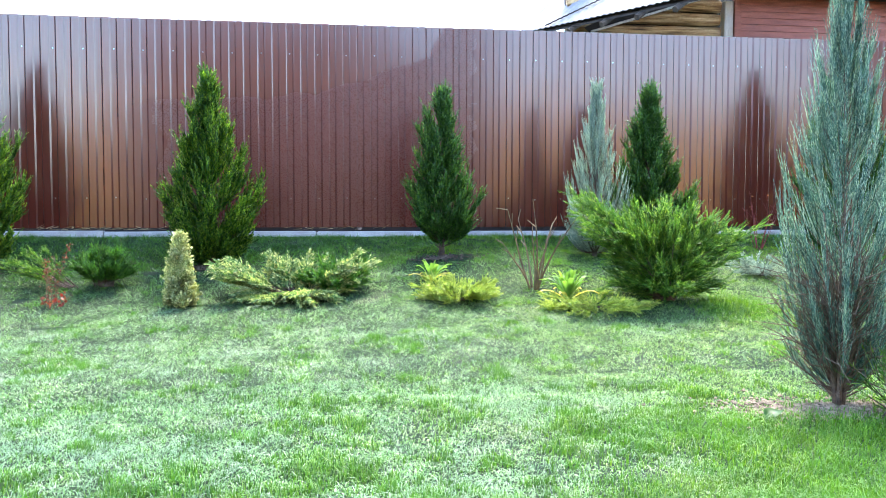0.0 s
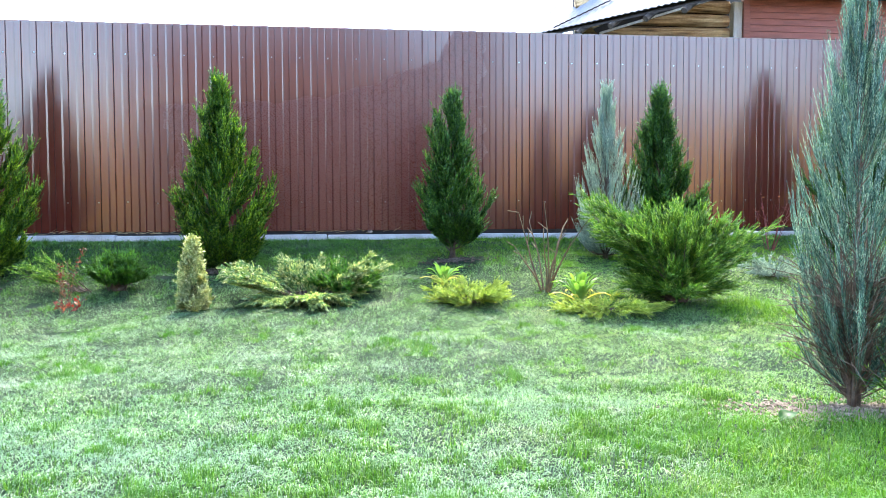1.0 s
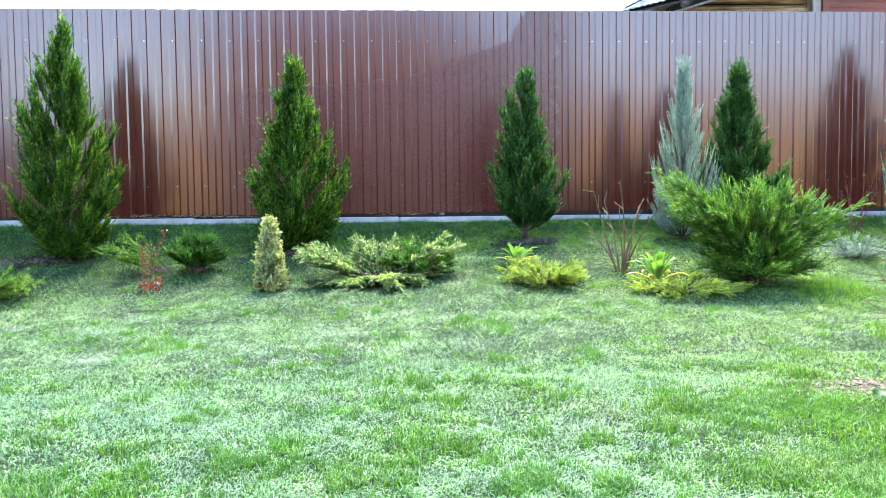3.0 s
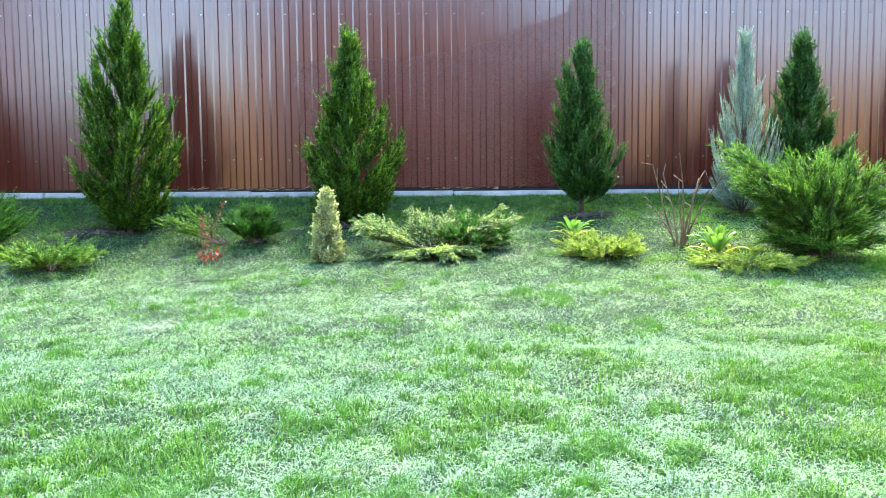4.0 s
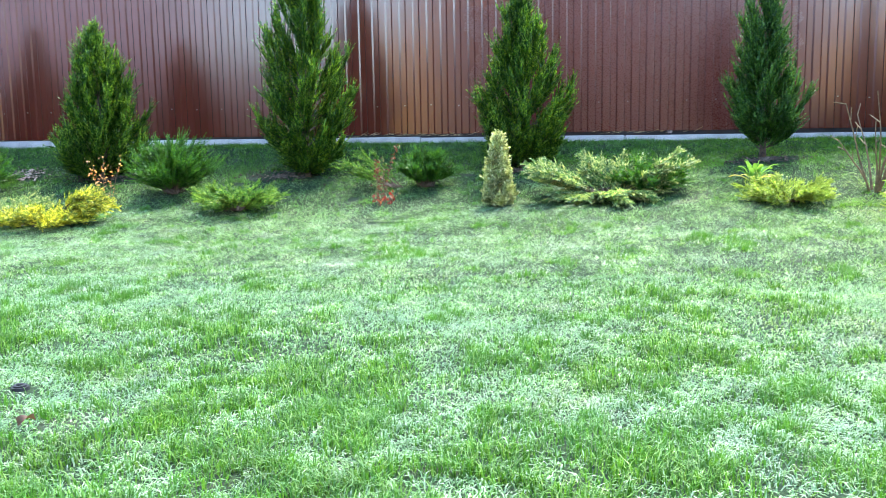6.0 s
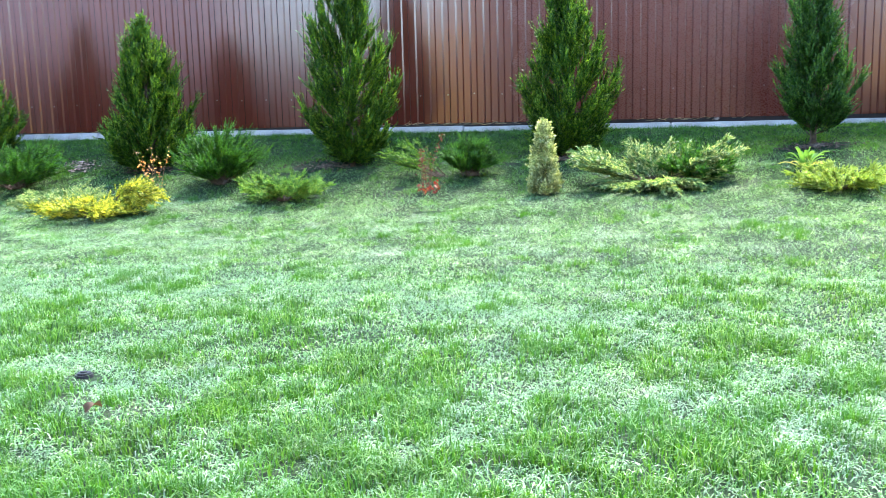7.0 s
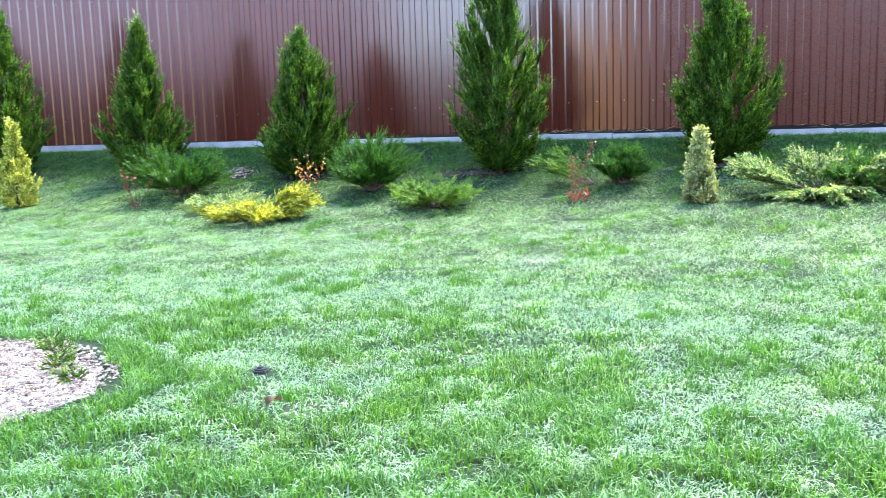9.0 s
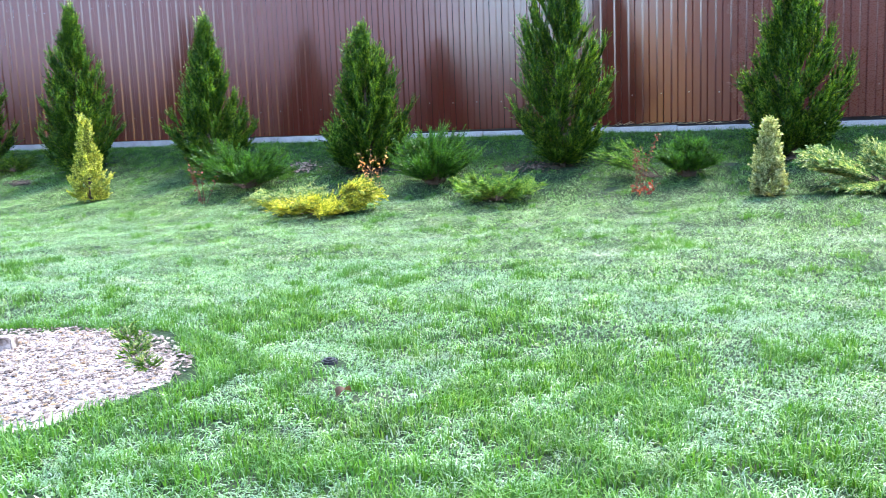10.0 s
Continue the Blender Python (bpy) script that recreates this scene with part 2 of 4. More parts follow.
def fence_paint():
    """Glossy chocolate paint; a film of dew, with a ragged upper edge, dulls part of it."""
    m, nt, b, _ = nodes_of("fence_paint")
    geo = nt.nodes.new("ShaderNodeNewGeometry")
    sep = nt.nodes.new("ShaderNodeSeparateXYZ")
    nt.links.new(geo.outputs["Position"], sep.inputs[0])
    x, z = sep.outputs["X"], sep.outputs["Z"]

    def calc(op, a, c=0.0, e=0.0):
        n = nt.nodes.new("ShaderNodeMath")
        n.operation = op
        for sock, v in zip(n.inputs, (a, c, e)):
            if hasattr(v, "is_linked"):
                nt.links.new(v, sock)
            else:
                sock.default_value = v
        return n.outputs[0]

    def step(v, lo, hi):
        n = nt.nodes.new("ShaderNodeMapRange")
        n.interpolation_type = "SMOOTHSTEP"
        n.inputs["From Min"].default_value, n.inputs["From Max"].default_value = lo, hi
        nt.links.new(v, n.inputs["Value"])
        return n.outputs["Result"]
    wob = noise_tex(nt, 3.0, 5.0, "World")
    along = calc("MULTIPLY_ADD", x, 0.25, -0.25)                      # 0 at x = 1, 1 at x = 5
    line = ramp(nt, along, [(0.0, (0.25,) * 3), (0.06, (0.62,) * 3), (0.14, (0.66,) * 3), (0.5, (0.7,) * 3), (0.78, (0.9,) * 3), (0.82, (1.05,) * 3)])
    edge = calc("ADD", calc("MULTIPLY", line, 2.0), calc("MULTIPLY_ADD", wob, 0.22, -0.11))
    dew = step(calc("SUBTRACT", edge, z), 0.0, 0.025)
    dew = calc("MULTIPLY", dew, calc("MULTIPLY", step(x, 0.9, 1.7), calc("SUBTRACT", 1.0, step(x, 4.4, 5.1))))
    speck = noise_tex(nt, 90.0, 2.0, "World")
    drops = calc("MULTIPLY", dew, step(speck, 0.3, 0.5))
    grain = noise_tex(nt, 2.0, 4.0, "World", stretch=(6, 1, 0.6))
    base = ramp(nt, grain, [(0.3, (0.062, 0.011, 0.006)), (0.7, (0.082, 0.016, 0.009))])
    base = mix_col(nt, drops, base, (0.078, 0.016, 0.01))
    nt.links.new(base, b.inputs["Base Color"])
    smudge = noise_tex(nt, 5.0, 4.0, "World")
    r = calc("ADD", calc("MULTIPLY_ADD", smudge, 0.08, 0.15), calc("MULTIPLY", drops, 0.1))
    nt.links.new(r, b.inputs["Roughness"])
    b.inputs["IOR"].default_value = 1.5
    nt.links.new(calc("MULTIPLY_ADD", drops, -0.3, 0.76), b.inputs["Specular IOR Level"])
    bump(nt, noise_tex(nt, 7.0, 2.0, "World", stretch=(1, 1, 0.3)), b, 0.05, 0.01)
    return m


M_FENCE = fence_paint()


# ---- mesh helpers ----
def np_mesh(name, verts, tris, mats, slots=None, smooth=False):
    """A mesh of triangles from arrays."""
    me = bpy.data.meshes.new(name)
    n, k = len(verts), len(tris)
    me.vertices.add(n)
    me.vertices.foreach_set("co", np.ascontiguousarray(verts, dtype=np.float32).ravel())
    me.loops.add(3 * k)
    me.loops.foreach_set("vertex_index", np.ascontiguousarray(tris, dtype=np.int32).ravel())
    me.polygons.add(k)
    me.polygons.foreach_set("loop_start", np.arange(0, 3 * k, 3, dtype=np.int32))
    if slots is not None:
        me.polygons.foreach_set("material_index", slots.astype(np.int32))
    me.polygons.foreach_set("use_smooth", np.full(k, smooth, dtype=bool))
    for mt in (mats if isinstance(mats, (list, tuple)) else [mats]):
        me.materials.append(mt)
    me.update()
    me.validate()
    return me


def part(name, data, material, parent, label=""):
    """One mesh object from a bmesh or mesh, under a thing or a part."""
    if isinstance(data, bmesh.types.BMesh):
        me = bpy.data.meshes.new(name)
        data.to_mesh(me)
        data.free()
        me.materials.append(material)
    else:
        me = data
    ob = new(name, me)
    if parent:
        ob.parent = parent
    return tagged(ob, label)


def thing(name, loc, label, category, group="", kind=""):
    ob = new(name)
    ob.empty_display_size = 0.1
    ob.location = loc
    return tagged(ob, label, category, group, kind)


def box_into(bm, lo, hi, bevel=0.0):
    m = Matrix.LocRotScale(((Vector(lo) + Vector(hi)) / 2), None, Vector(hi) - Vector(lo))
    r = bmesh.ops.create_cube(bm, size=1, matrix=m)
    if bevel:
        es = list({e for v in r["verts"] for e in v.link_edges})
        bmesh.ops.bevel(bm, geom=es, offset=bevel, segments=2, affect="EDGES")


def box(lo, hi, bevel=0.0):
    bm = bmesh.new()
    box_into(bm, lo, hi, bevel)
    return bm


def vnoise(x, y, cell, seed):
    """Smooth noise of the plan, 0 to 1."""
    rg = np.random.default_rng(seed)
    t = rg.random((256, 256))
    u, v = np.asarray(x) / cell + 500.0, np.asarray(y) / cell + 500.0
    i, j = np.floor(u).astype(int), np.floor(v).astype(int)
    a, b = u - i, v - j
    a, b = a * a * (3 - 2 * a), b * b * (3 - 2 * b)
    g = lambda p, q: t[p % 256, q % 256]
    return (g(i, j) * (1 - a) + g(i + 1, j) * a) * (1 - b) + (g(i, j + 1) * (1 - a) + g(i + 1, j + 1) * a) * b


def ground_z(x, y):
    """The lawn: level near the camera, rising to the fence as a bank that is steeper on the -x side."""
    x, y = np.asarray(x, float), np.asarray(y, float)
    d = np.maximum(0, -y)
    w = np.clip(x / 5, 0, 1)
    w = w * w * (3 - 2 * w)
    steps = [0, .3, 1, 2, 3, 4.5, 6]
    a = np.interp(d, steps, [-.012, .07, .40, .72, .87, .97, 1.0])
    b = np.interp(d, steps, [.02, .06, .22, .50, .73, .93, 1.0])
    lumps = (vnoise(x, y, 0.6, 3) - 0.5) * 0.03 + (vnoise(x, y, 0.23, 4) - 0.5) * 0.014
    behind = 0.13 * np.clip((y - 0.04) / 0.06, 0, 1)      # unseen rise added behind the fence to shade the gap under it
    return -.69 * (a * (1 - w) + b * w) + lumps * np.clip(d * 2, 0, 1) * np.clip((14 - d) / 4, 0, 1) + behind


def gz(x, y):
    return float(ground_z(x, y))


def unit(v):
    return v / np.maximum(1e-9, np.linalg.norm(v, axis=-1, keepdims=True))


def tubes(a, b, r0, r1, sides=4):
    """Tapered rods from points a to points b."""
    a, b = np.asarray(a, float), np.asarray(b, float)
    n = len(a)
    t = unit(b - a)
    ref = np.where(np.abs(t[:, 2:3]) > 0.9, np.array([[1.0, 0, 0]]), np.array([[0, 0, 1.0]]))
    p = unit(np.cross(t, ref))
    q = np.cross(t, p)
    ang = np.arange(sides) * 2 * math.pi / sides
    ring = p[:, None] * np.cos(ang)[None, :, None] + q[:, None] * np.sin(ang)[None, :, None]
    r0, r1 = np.broadcast_to(r0, (n,)), np.broadcast_to(r1, (n,))
    v = np.concatenate([a[:, None] + ring * r0[:, None, None], b[:, None] + ring * r1[:, None, None]], 1)
    k = np.arange(sides)
    k2 = (k + 1) % sides
    f = np.concatenate([np.stack([k, k2, k + sides], 1), np.stack([k2, k2 + sides, k + sides], 1)])
    f = (f[None] + (np.arange(n) * 2 * sides)[:, None, None]).reshape(-1, 3)
    return v.reshape(-1, 3), f


def swept(c, r, sides=12):
    """One closed-skin rod along the points c with radii r."""
    c = np.asarray(c, float)
    n = len(c)
    t = unit(np.gradient(c, axis=0))
    ref = np.array([0, 0, 1.0]) if abs(t[0, 2]) < 0.9 else np.array([1.0, 0, 0])
    p = unit(np.cross(t, ref))
    q = np.cross(t, p)
    ang = np.arange(sides) * 2 * math.pi / sides
    v = c[:, None] + (p[:, None] * np.cos(ang)[None, :, None] + q[:, None] * np.sin(ang)[None, :, None]) * np.asarray(r)[:, None, None]
    k = np.arange(sides)
    k2 = (k + 1) % sides
    f = [np.concatenate([np.column_stack([i * sides + k, i * sides + k2, (i + 1) * sides + k]), np.column_stack([i * sides + k2, (i + 1) * sides + k2, (i + 1) * sides + k])]) for i in range(n - 1)]
    cap = np.array([(0, i + 1, i) for i in range(1, sides - 1)] + [((n - 1) * sides, (n - 1) * sides + i, (n - 1) * sides + i + 1) for i in range(1, sides - 1)])
    return v.reshape(-1, 3), np.concatenate(f + [cap])


def join(*pairs):
    vs, fs, n = [], [], 0
    for v, f in pairs:
        vs.append(v)
        fs.append(f + n)
        n += len(v)
    return np.concatenate(vs), np.concatenate(fs)


def plumes(p, d, length, rg, bend=0.25, k=14, side=0.24, spread=0.6, width=0.004):
    """Feathery sprays: a curved axis with k narrow leaflets set round it."""
    n = len(p)
    up = np.array([0, 0, 1.0])
    length = np.broadcast_to(length, (n,)).astype(float)
    L = length[:, None]

    def at(u):
        return p + d * L * u + up * bend * L * u * u

    def tangent(u):
        return unit(d + up * 2 * bend * u)
    ref = unit(np.cross(d, rg.normal(size=(n, 3))))
    V = [p + ref * width * 0.6, p - ref * width * 0.6, at(0.5) + ref * width * 0.5, at(1.0)]
    faces = [(0, 1, 2), (1, 3, 2)]
    i = 4
    for j in range(k):
        u = 0.08 + 0.9 * (j + rg.random((n, 1)) * 0.6) / k
        t = tangent(u)
        s = unit(np.cross(t, rg.normal(size=(n, 3))))
        ld = unit(t * math.cos(spread) + s * math.sin(spread))
        w = np.cross(t, s)
        ll = side * L * (1.05 - 0.6 * u) * (0.7 + 0.6 * rg.random((n, 1)))
        c = at(u)
        V += [c + w * width, c - w * width, c + ld * ll]
        faces.append((i, i + 1, i + 2))
        i += 3
    v = np.stack(V, 1).reshape(-1, 3)
    f = (np.array(faces)[None] + (np.arange(n) * i)[:, None, None]).reshape(-1, 3)
    return v, f


def shrub(name, label, category, loc, org, way, length, mat, rg, group="", bend=0.3, per=20, plume=(0.1, 0.18), k=14, side=0.24,
          width=0.004, start=0.25, fan=0.5, spread=0.6, lift=0.0, wood=M_BARK, trunk=None, limb=0.006, leaf_bend=0.25, twigs=0, flat=1.0, stems=0, outward=0.8):
    """A conifer or shrub: limbs from points org along way, each clad with sprays from `start` of its length on."""
    root = thing(name, loc, label, category, group)
    up = np.array([0, 0, 1.0])
    n = len(org)
    L = length[:, None]
    pt = lambda u: org + way * L * u + up * bend * L * u * u
    tang = lambda u: unit(way + up * 2 * bend * u)
    rods = [tubes(pt(a / 3), pt((a + 1) / 3), limb * (1 - 0.28 * a), limb * (0.72 - 0.28 * a)) for a in range(3)]
    part("branchwork", np_mesh("branchwork", *join(*rods), wood), wood, root)
    if trunk:
        h, r0 = trunk
        zs = np.linspace(-0.03, h, 7)
        wob = rg.normal(size=(7, 2)) * 0.012
        wob[0] = 0
        c = np.column_stack([wob, zs])
        rr = np.interp(zs, [0, 0.06 * h, h], [r0 * 1.25, r0, r0 * 0.2])
        part("trunk", np_mesh("trunk", *swept(c, rr, 9), wood, smooth=True), wood, root)
    for s in range(stems):
        az = s * 6.283 / stems + 0.4
        e = np.array([math.cos(az), math.sin(az), 0.0])
        c = [e * 0.012 - up * 0.03, e * 0.03 + up * 0.16, e * 0.06 + up * 0.45 + rg.normal(size=3) * 0.012, e * 0.1 + up * 0.95 + rg.normal(size=3) * 0.02]
        c = np.array(c)
        rr = [0.015, 0.012, 0.008, 0.003]
        part("stem", np_mesh("stem", *swept(c, rr, 7), wood, smooth=True), wood, root)
    if twigs:
        az, el = rg.random(twigs) * 6.283, np.radians(25 + 45 * rg.random(twigs))
        d = np.column_stack([np.cos(az) * np.cos(el), np.sin(az) * np.cos(el), np.sin(el)])
        a = np.column_stack([0 * az, 0 * az, 0.03 + 0.52 * rg.random(twigs)])
        ln = (0.12 + 0.16 * rg.random(twigs))[:, None]
        b1 = a + d * ln + rg.normal(size=(twigs, 3)) * 0.02
        b2 = b1 + unit(d + rg.normal(size=(twigs, 3)) * 0.5) * ln * 0.8
        b3 = b1 + unit(d + rg.normal(size=(twigs, 3)) * 0.6) * ln * 0.6
        part("bare_twigwork", np_mesh("bare_twigwork", *join(tubes(a, b1, 0.0045, 0.003), tubes(b1, b2, 0.003, 0.0012), tubes(b1, b3, 0.0025, 0.001)), wood), wood, root, "thin brown leafless twigs")
    u = start + (1 - start) * rg.random((per, n, 1)) ** outward
    u[0] = 0.97
    P = np.concatenate([pt(u[i]) for i in range(per)])
    T = np.concatenate([tang(u[i]) for i in range(per)])
    jit = rg.normal(size=T.shape)
    jit[:, 2] *= flat
    D = unit(T + jit * fan + up * lift)
    ln = plume[0] + (plume[1] - plume[0]) * rg.random(len(P))
    v, f = plumes(P, D, ln, rg, leaf_bend, k, side, spread, width)
    part("crown", np_mesh("crown", v, f, mat), mat, root)
    return root


def column_limbs(rg, n, height, radius, base, profile, rise, jitter=0.2, bend=0.35, lobes=0.0, low=1.15, fold=0.0):
    """Limbs of an upright conifer: each rises from the trunk to a tip on the tree's outline."""
    t = base + (1 - base) * ((np.arange(n) + rg.random(n)) / n) ** low
    az = np.arange(n) * 2.39996 + rg.normal(size=n) * 0.3
    east = 0.5 + 0.5 * np.cos(az)
    out = np.interp(t, profile[0], profile[1]) * (1 - east) + np.interp(t, profile[0], profile[-1]) * east
    r = np.maximum(radius * out * (1 + jitter * rg.normal(size=n) + lobes * np.sin(3 * az + 11 * t + rg.random() * 6) + lobes * 0.7 * np.sin(23 * t + 2 * az)), 0.015)
    el = np.radians(rise * (1 - fold + 2 * fold * t) + rg.normal(size=n) * 6)
    tip = np.column_stack([np.cos(az) * r, np.sin(az) * r, t * height])
    org = np.column_stack([0 * t, 0 * t, np.maximum(0.04 + 0.2 * base * rg.random(n), t * height - r * np.tan(el))])
    way = tip - org
    length = np.linalg.norm(way, axis=1)
    way[:, 2] -= bend * length
    return org, way / length[:, None], length


# ---- ground ----
xs = np.unique(np.round(np.concatenate([[-400, -200, -100, -60, -40, -28, -20, -15], np.arange(-12, 12.01, 0.12), [15, 20, 28, 40, 60, 100, 200, 400]]), 3))
ys = np.unique(np.round(np.concatenate([[-400, -200, -100, -60, -40, -28, -20, -15], np.arange(-12, 0.61, 0.1), [2, 4, 8, 15, 30, 60, 120, 400]]), 3))
GX, GY = np.meshgrid(xs, ys, indexing="ij")
gv = np.column_stack([GX.ravel(), GY.ravel(), ground_z(GX, GY).ravel()])
ni, nj = len(xs), len(ys)
ii, jj = np.meshgrid(np.arange(ni - 1), np.arange(nj - 1), indexing="ij")
q = (ii * nj + jj).ravel()
gf = np.concatenate([np.column_stack([q, q + nj, q + nj + 1]), np.column_stack([q, q + nj + 1, q + 1])])
ground = part("ground", np_mesh("ground", gv, gf, M_SOIL, smooth=True), M_SOIL, None)
tagged(ground, "dark soil under a patchy wet lawn rising to the fence", "ground", kind="structure")

# ---- fence: trapezoid steel sheets, screws, kerb ----
PITCH, SHEET = 0.1375, 1.1
X0, X1 = -13.2 + 0.06, 12.1 + 0.06
fence = thing("fence", (0, 0, 0), "tall glossy chocolate-brown corrugated steel fence with dew stains", "fence")


def sheet_mesh():
    half = [(-0.038, 0.0), (-0.0235, 0.013), (0.0235, 0.013), (0.038, 0.0)]
    line = [(0.0, 0.0)]
    for m in range(8):
        c = PITCH * (m + 1) - 0.06
        line += [(c + a, b) for a, b in half]
    line.append((SHEET + 0.004, 0.0))
    pts = np.array(line)
    n = len(pts)
    lo, hi = 0.074, 2.07
    v = []
    for off, zz in ((0, lo), (0, hi), (0.0012, hi), (0.0012, lo)):
        v.append(np.column_stack([pts[:, 0], pts[:, 1] + off, np.full(n, zz)]))
    v = np.concatenate(v)
    i = np.arange(n - 1)
    f = []
    for a in range(4):
        b = (a + 1) % 4
        f += [np.column_stack([a * n + i, a * n + i + 1, b * n + i + 1]), np.column_stack([a * n + i, b * n + i + 1, b * n + i])]
    return np_mesh("sheet", v, np.concatenate(f), M_FENCE)


sheet_data = sheet_mesh()
rg = np.random.default_rng(5)
sheets = []
for i in range(23):
    ob = part("sheet", sheet_data, M_FENCE, fence)
    ob.location = (X0 + i * SHEET, 0.002 * (i % 2), 0)
    sheets.append(ob)
    ob.rotation_euler = (radians(rg.normal() * 0.06), 0, radians(rg.normal() * 0.07))
screw_bm = bmesh.new()
bmesh.ops.create_cone(screw_bm, cap_ends=True, segments=8, radius1=0.0075, radius2=0.0045, depth=0.006, matrix=Matrix.Rotation(radians(90), 4, "X"))
screw_data = bpy.data.meshes.new("screw")
screw_bm.to_mesh(screw_data)
screw_bm.free()
screw_data.materials.append(M_SCREW)
for k in range(-40, 41):
    for z in (1.768, 0.36):
        x = 0.275 * k + rg.normal() * 0.003
        on = sheets[min(22, max(0, int((x - X0) / SHEET)))]
        s = part("screw", screw_data, M_SCREW, on)
        s.location = (x - on.location.x, 0.0105, z + rg.normal() * 0.004)
for z in (1.768, 0.36):
    part("rail", box((X0, 0.032, z - 0.02), (X1, 0.072, z + 0.02)), M_DARKWOOD, fence)
# unseen dark board added so the gap under the sheets stays black
part("gap_shade_board", box((X0, 0.022, 0.02), (X1, 0.06, 0.13)), M_DARKWOOD, fence)
for k in range(-5, 5):
    part("post", box((2.5 * k, 0.074, -0.1), (2.5 * k + 0.06, 0.134, 2.0), 0.004), M_DARKWOOD, fence)

kerb = thing("kerb", (0, 0, 0), "pale grey concrete strip footing under the fence", "kerb", kind="structure")
for k in range(13):
    a = -13 + 2.0 * k
    kz = min(0.065, max(0.03, 0.046 - 0.0036 * (a + 1))) + rg.normal() * 0.002
    part("kerb_block", box((a + 0.004, -0.1, -0.2), (a + 1.996, 0.02, kz), 0.008), M_CONCRETE, kerb)
chip = thing("stone", (3.42, -0.05, 0.05), "small pale stone lying on the concrete strip", "stone")
part("body", box((-0.025, -0.02, 0), (0.025, 0.02, 0.028), 0.007), M_PEBBLE, chip)

# ---- buildings beyond the fence ----
def log_house():
    h = thing("log_house", (9, 5, 0), "old log house with grey corrugated sheet roof and round rafter ends", "house")
    loc = Vector((9, 5, 0))
    e0, e1 = Vector((6.62, 6.55, 3.27)), Vector((9.3, 1.8, 3.30))
    up = Vector((2.0, 1.12, 1.95))
    along = (e1 - e0)
    nrm = along.cross(up).normalized()
    if nrm.z < 0:
        nrm = -nrm
    for name, u0, u1, rise in (("lower_sheet_course", 0.0, 0.62, 0.0), ("upper_sheet_course", 0.58, 1.5, 0.035)):
        n, v, f = 168, [], []
        for i in range(n + 1):
            wave = 0.011 * math.sin(i * math.pi / 2)
            a = e0 + along * (i / n) + nrm * (wave + rise) - loc
            for j in range(3):
                b = a + up * (u0 + (u1 - u0) * j / 2) - nrm * (rise * 0.8 * j / 2)
                v += [b, b - nrm * 0.01]
        for i in range(n):
            for j in range(2):
                o = i * 6 + j * 2
                f += [(o, o + 6, o + 8), (o, o + 8, o + 2), (o + 1, o + 9, o + 7), (o + 1, o + 3, o + 9)]
            o = i * 6
            f += [(o, o + 1, o + 7), (o, o + 7, o + 6)]
        part(name, np_mesh(name, np.array([tuple(p) for p in v]), np.array(f), M_SLATE), M_SLATE, h)
    lap = []
    for i in range(15):
        q = e0 + along * (0.13 + 0.016 * i) + up * (0.0175 * i) + nrm * 0.03 - loc
        lap += [q, q + up * 0.012]
    part("lap_joint", np_mesh("lap_joint", *swept(np.array([tuple(p) for p in lap]), np.full(len(lap), 0.012), 5), M_DARKWOOD), M_DARKWOOD, h, "dark jagged lap between roof sheets")
    inward = Vector((up.x, up.y, 0)).normalized()
    # soffit; its near-black colour also carries the shade under the eave
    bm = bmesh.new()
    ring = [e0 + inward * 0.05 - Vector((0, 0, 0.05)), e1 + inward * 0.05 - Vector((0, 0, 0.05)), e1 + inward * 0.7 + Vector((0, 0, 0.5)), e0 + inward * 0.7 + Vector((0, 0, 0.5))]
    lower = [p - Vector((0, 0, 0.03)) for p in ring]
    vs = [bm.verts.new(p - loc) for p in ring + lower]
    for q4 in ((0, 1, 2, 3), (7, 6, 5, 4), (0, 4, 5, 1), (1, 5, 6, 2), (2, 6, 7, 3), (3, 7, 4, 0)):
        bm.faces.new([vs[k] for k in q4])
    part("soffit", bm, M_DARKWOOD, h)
    for i in range(5):
        p = e0 + along * (0.1 + 0.13 * i) - Vector((0, 0, 0.16)) - inward * 0.03 - loc
        vv, ff = tubes([tuple(p)], [tuple(p + inward * 0.7 + Vector((0, 0, 0.45)))], 0.048, 0.048, 10)
        ff = np.concatenate([ff, np.array([(0, k + 1, k) for k in range(1, 9)])])
        part("rafter", np_mesh("rafter", vv, ff, M_LOGEND), M_LOGEND, h)
    # fascia board slanting under the eave
    a, b = Vector((7.75, 5.9, 3.20)) - loc, Vector((9.85, 5.9, 3.86)) - loc
    bm = bmesh.new()
    d = Vector((0, 0, 0.04))
    vs = [bm.verts.new(p) for p in (a, b, b + d, a + d)]
    vs += [bm.verts.new(p + Vector((0, 0.04, 0))) for p in (a, b, b + d, a + d)]
    for q4 in ((0, 1, 2, 3), (7, 6, 5, 4), (0, 4, 5, 1), (1, 5, 6, 2), (2, 6, 7, 3), (3, 7, 4, 0)):
        bm.faces.new([vs[k] for k in q4])
    part("fascia_board", bm, M_GREYWOOD, h)
    # dark panel added between the fascia and the eave, standing in for the eave's shade
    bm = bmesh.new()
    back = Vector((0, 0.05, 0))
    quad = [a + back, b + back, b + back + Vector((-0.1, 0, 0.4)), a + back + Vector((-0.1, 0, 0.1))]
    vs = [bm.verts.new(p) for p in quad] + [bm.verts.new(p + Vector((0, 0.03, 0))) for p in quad]
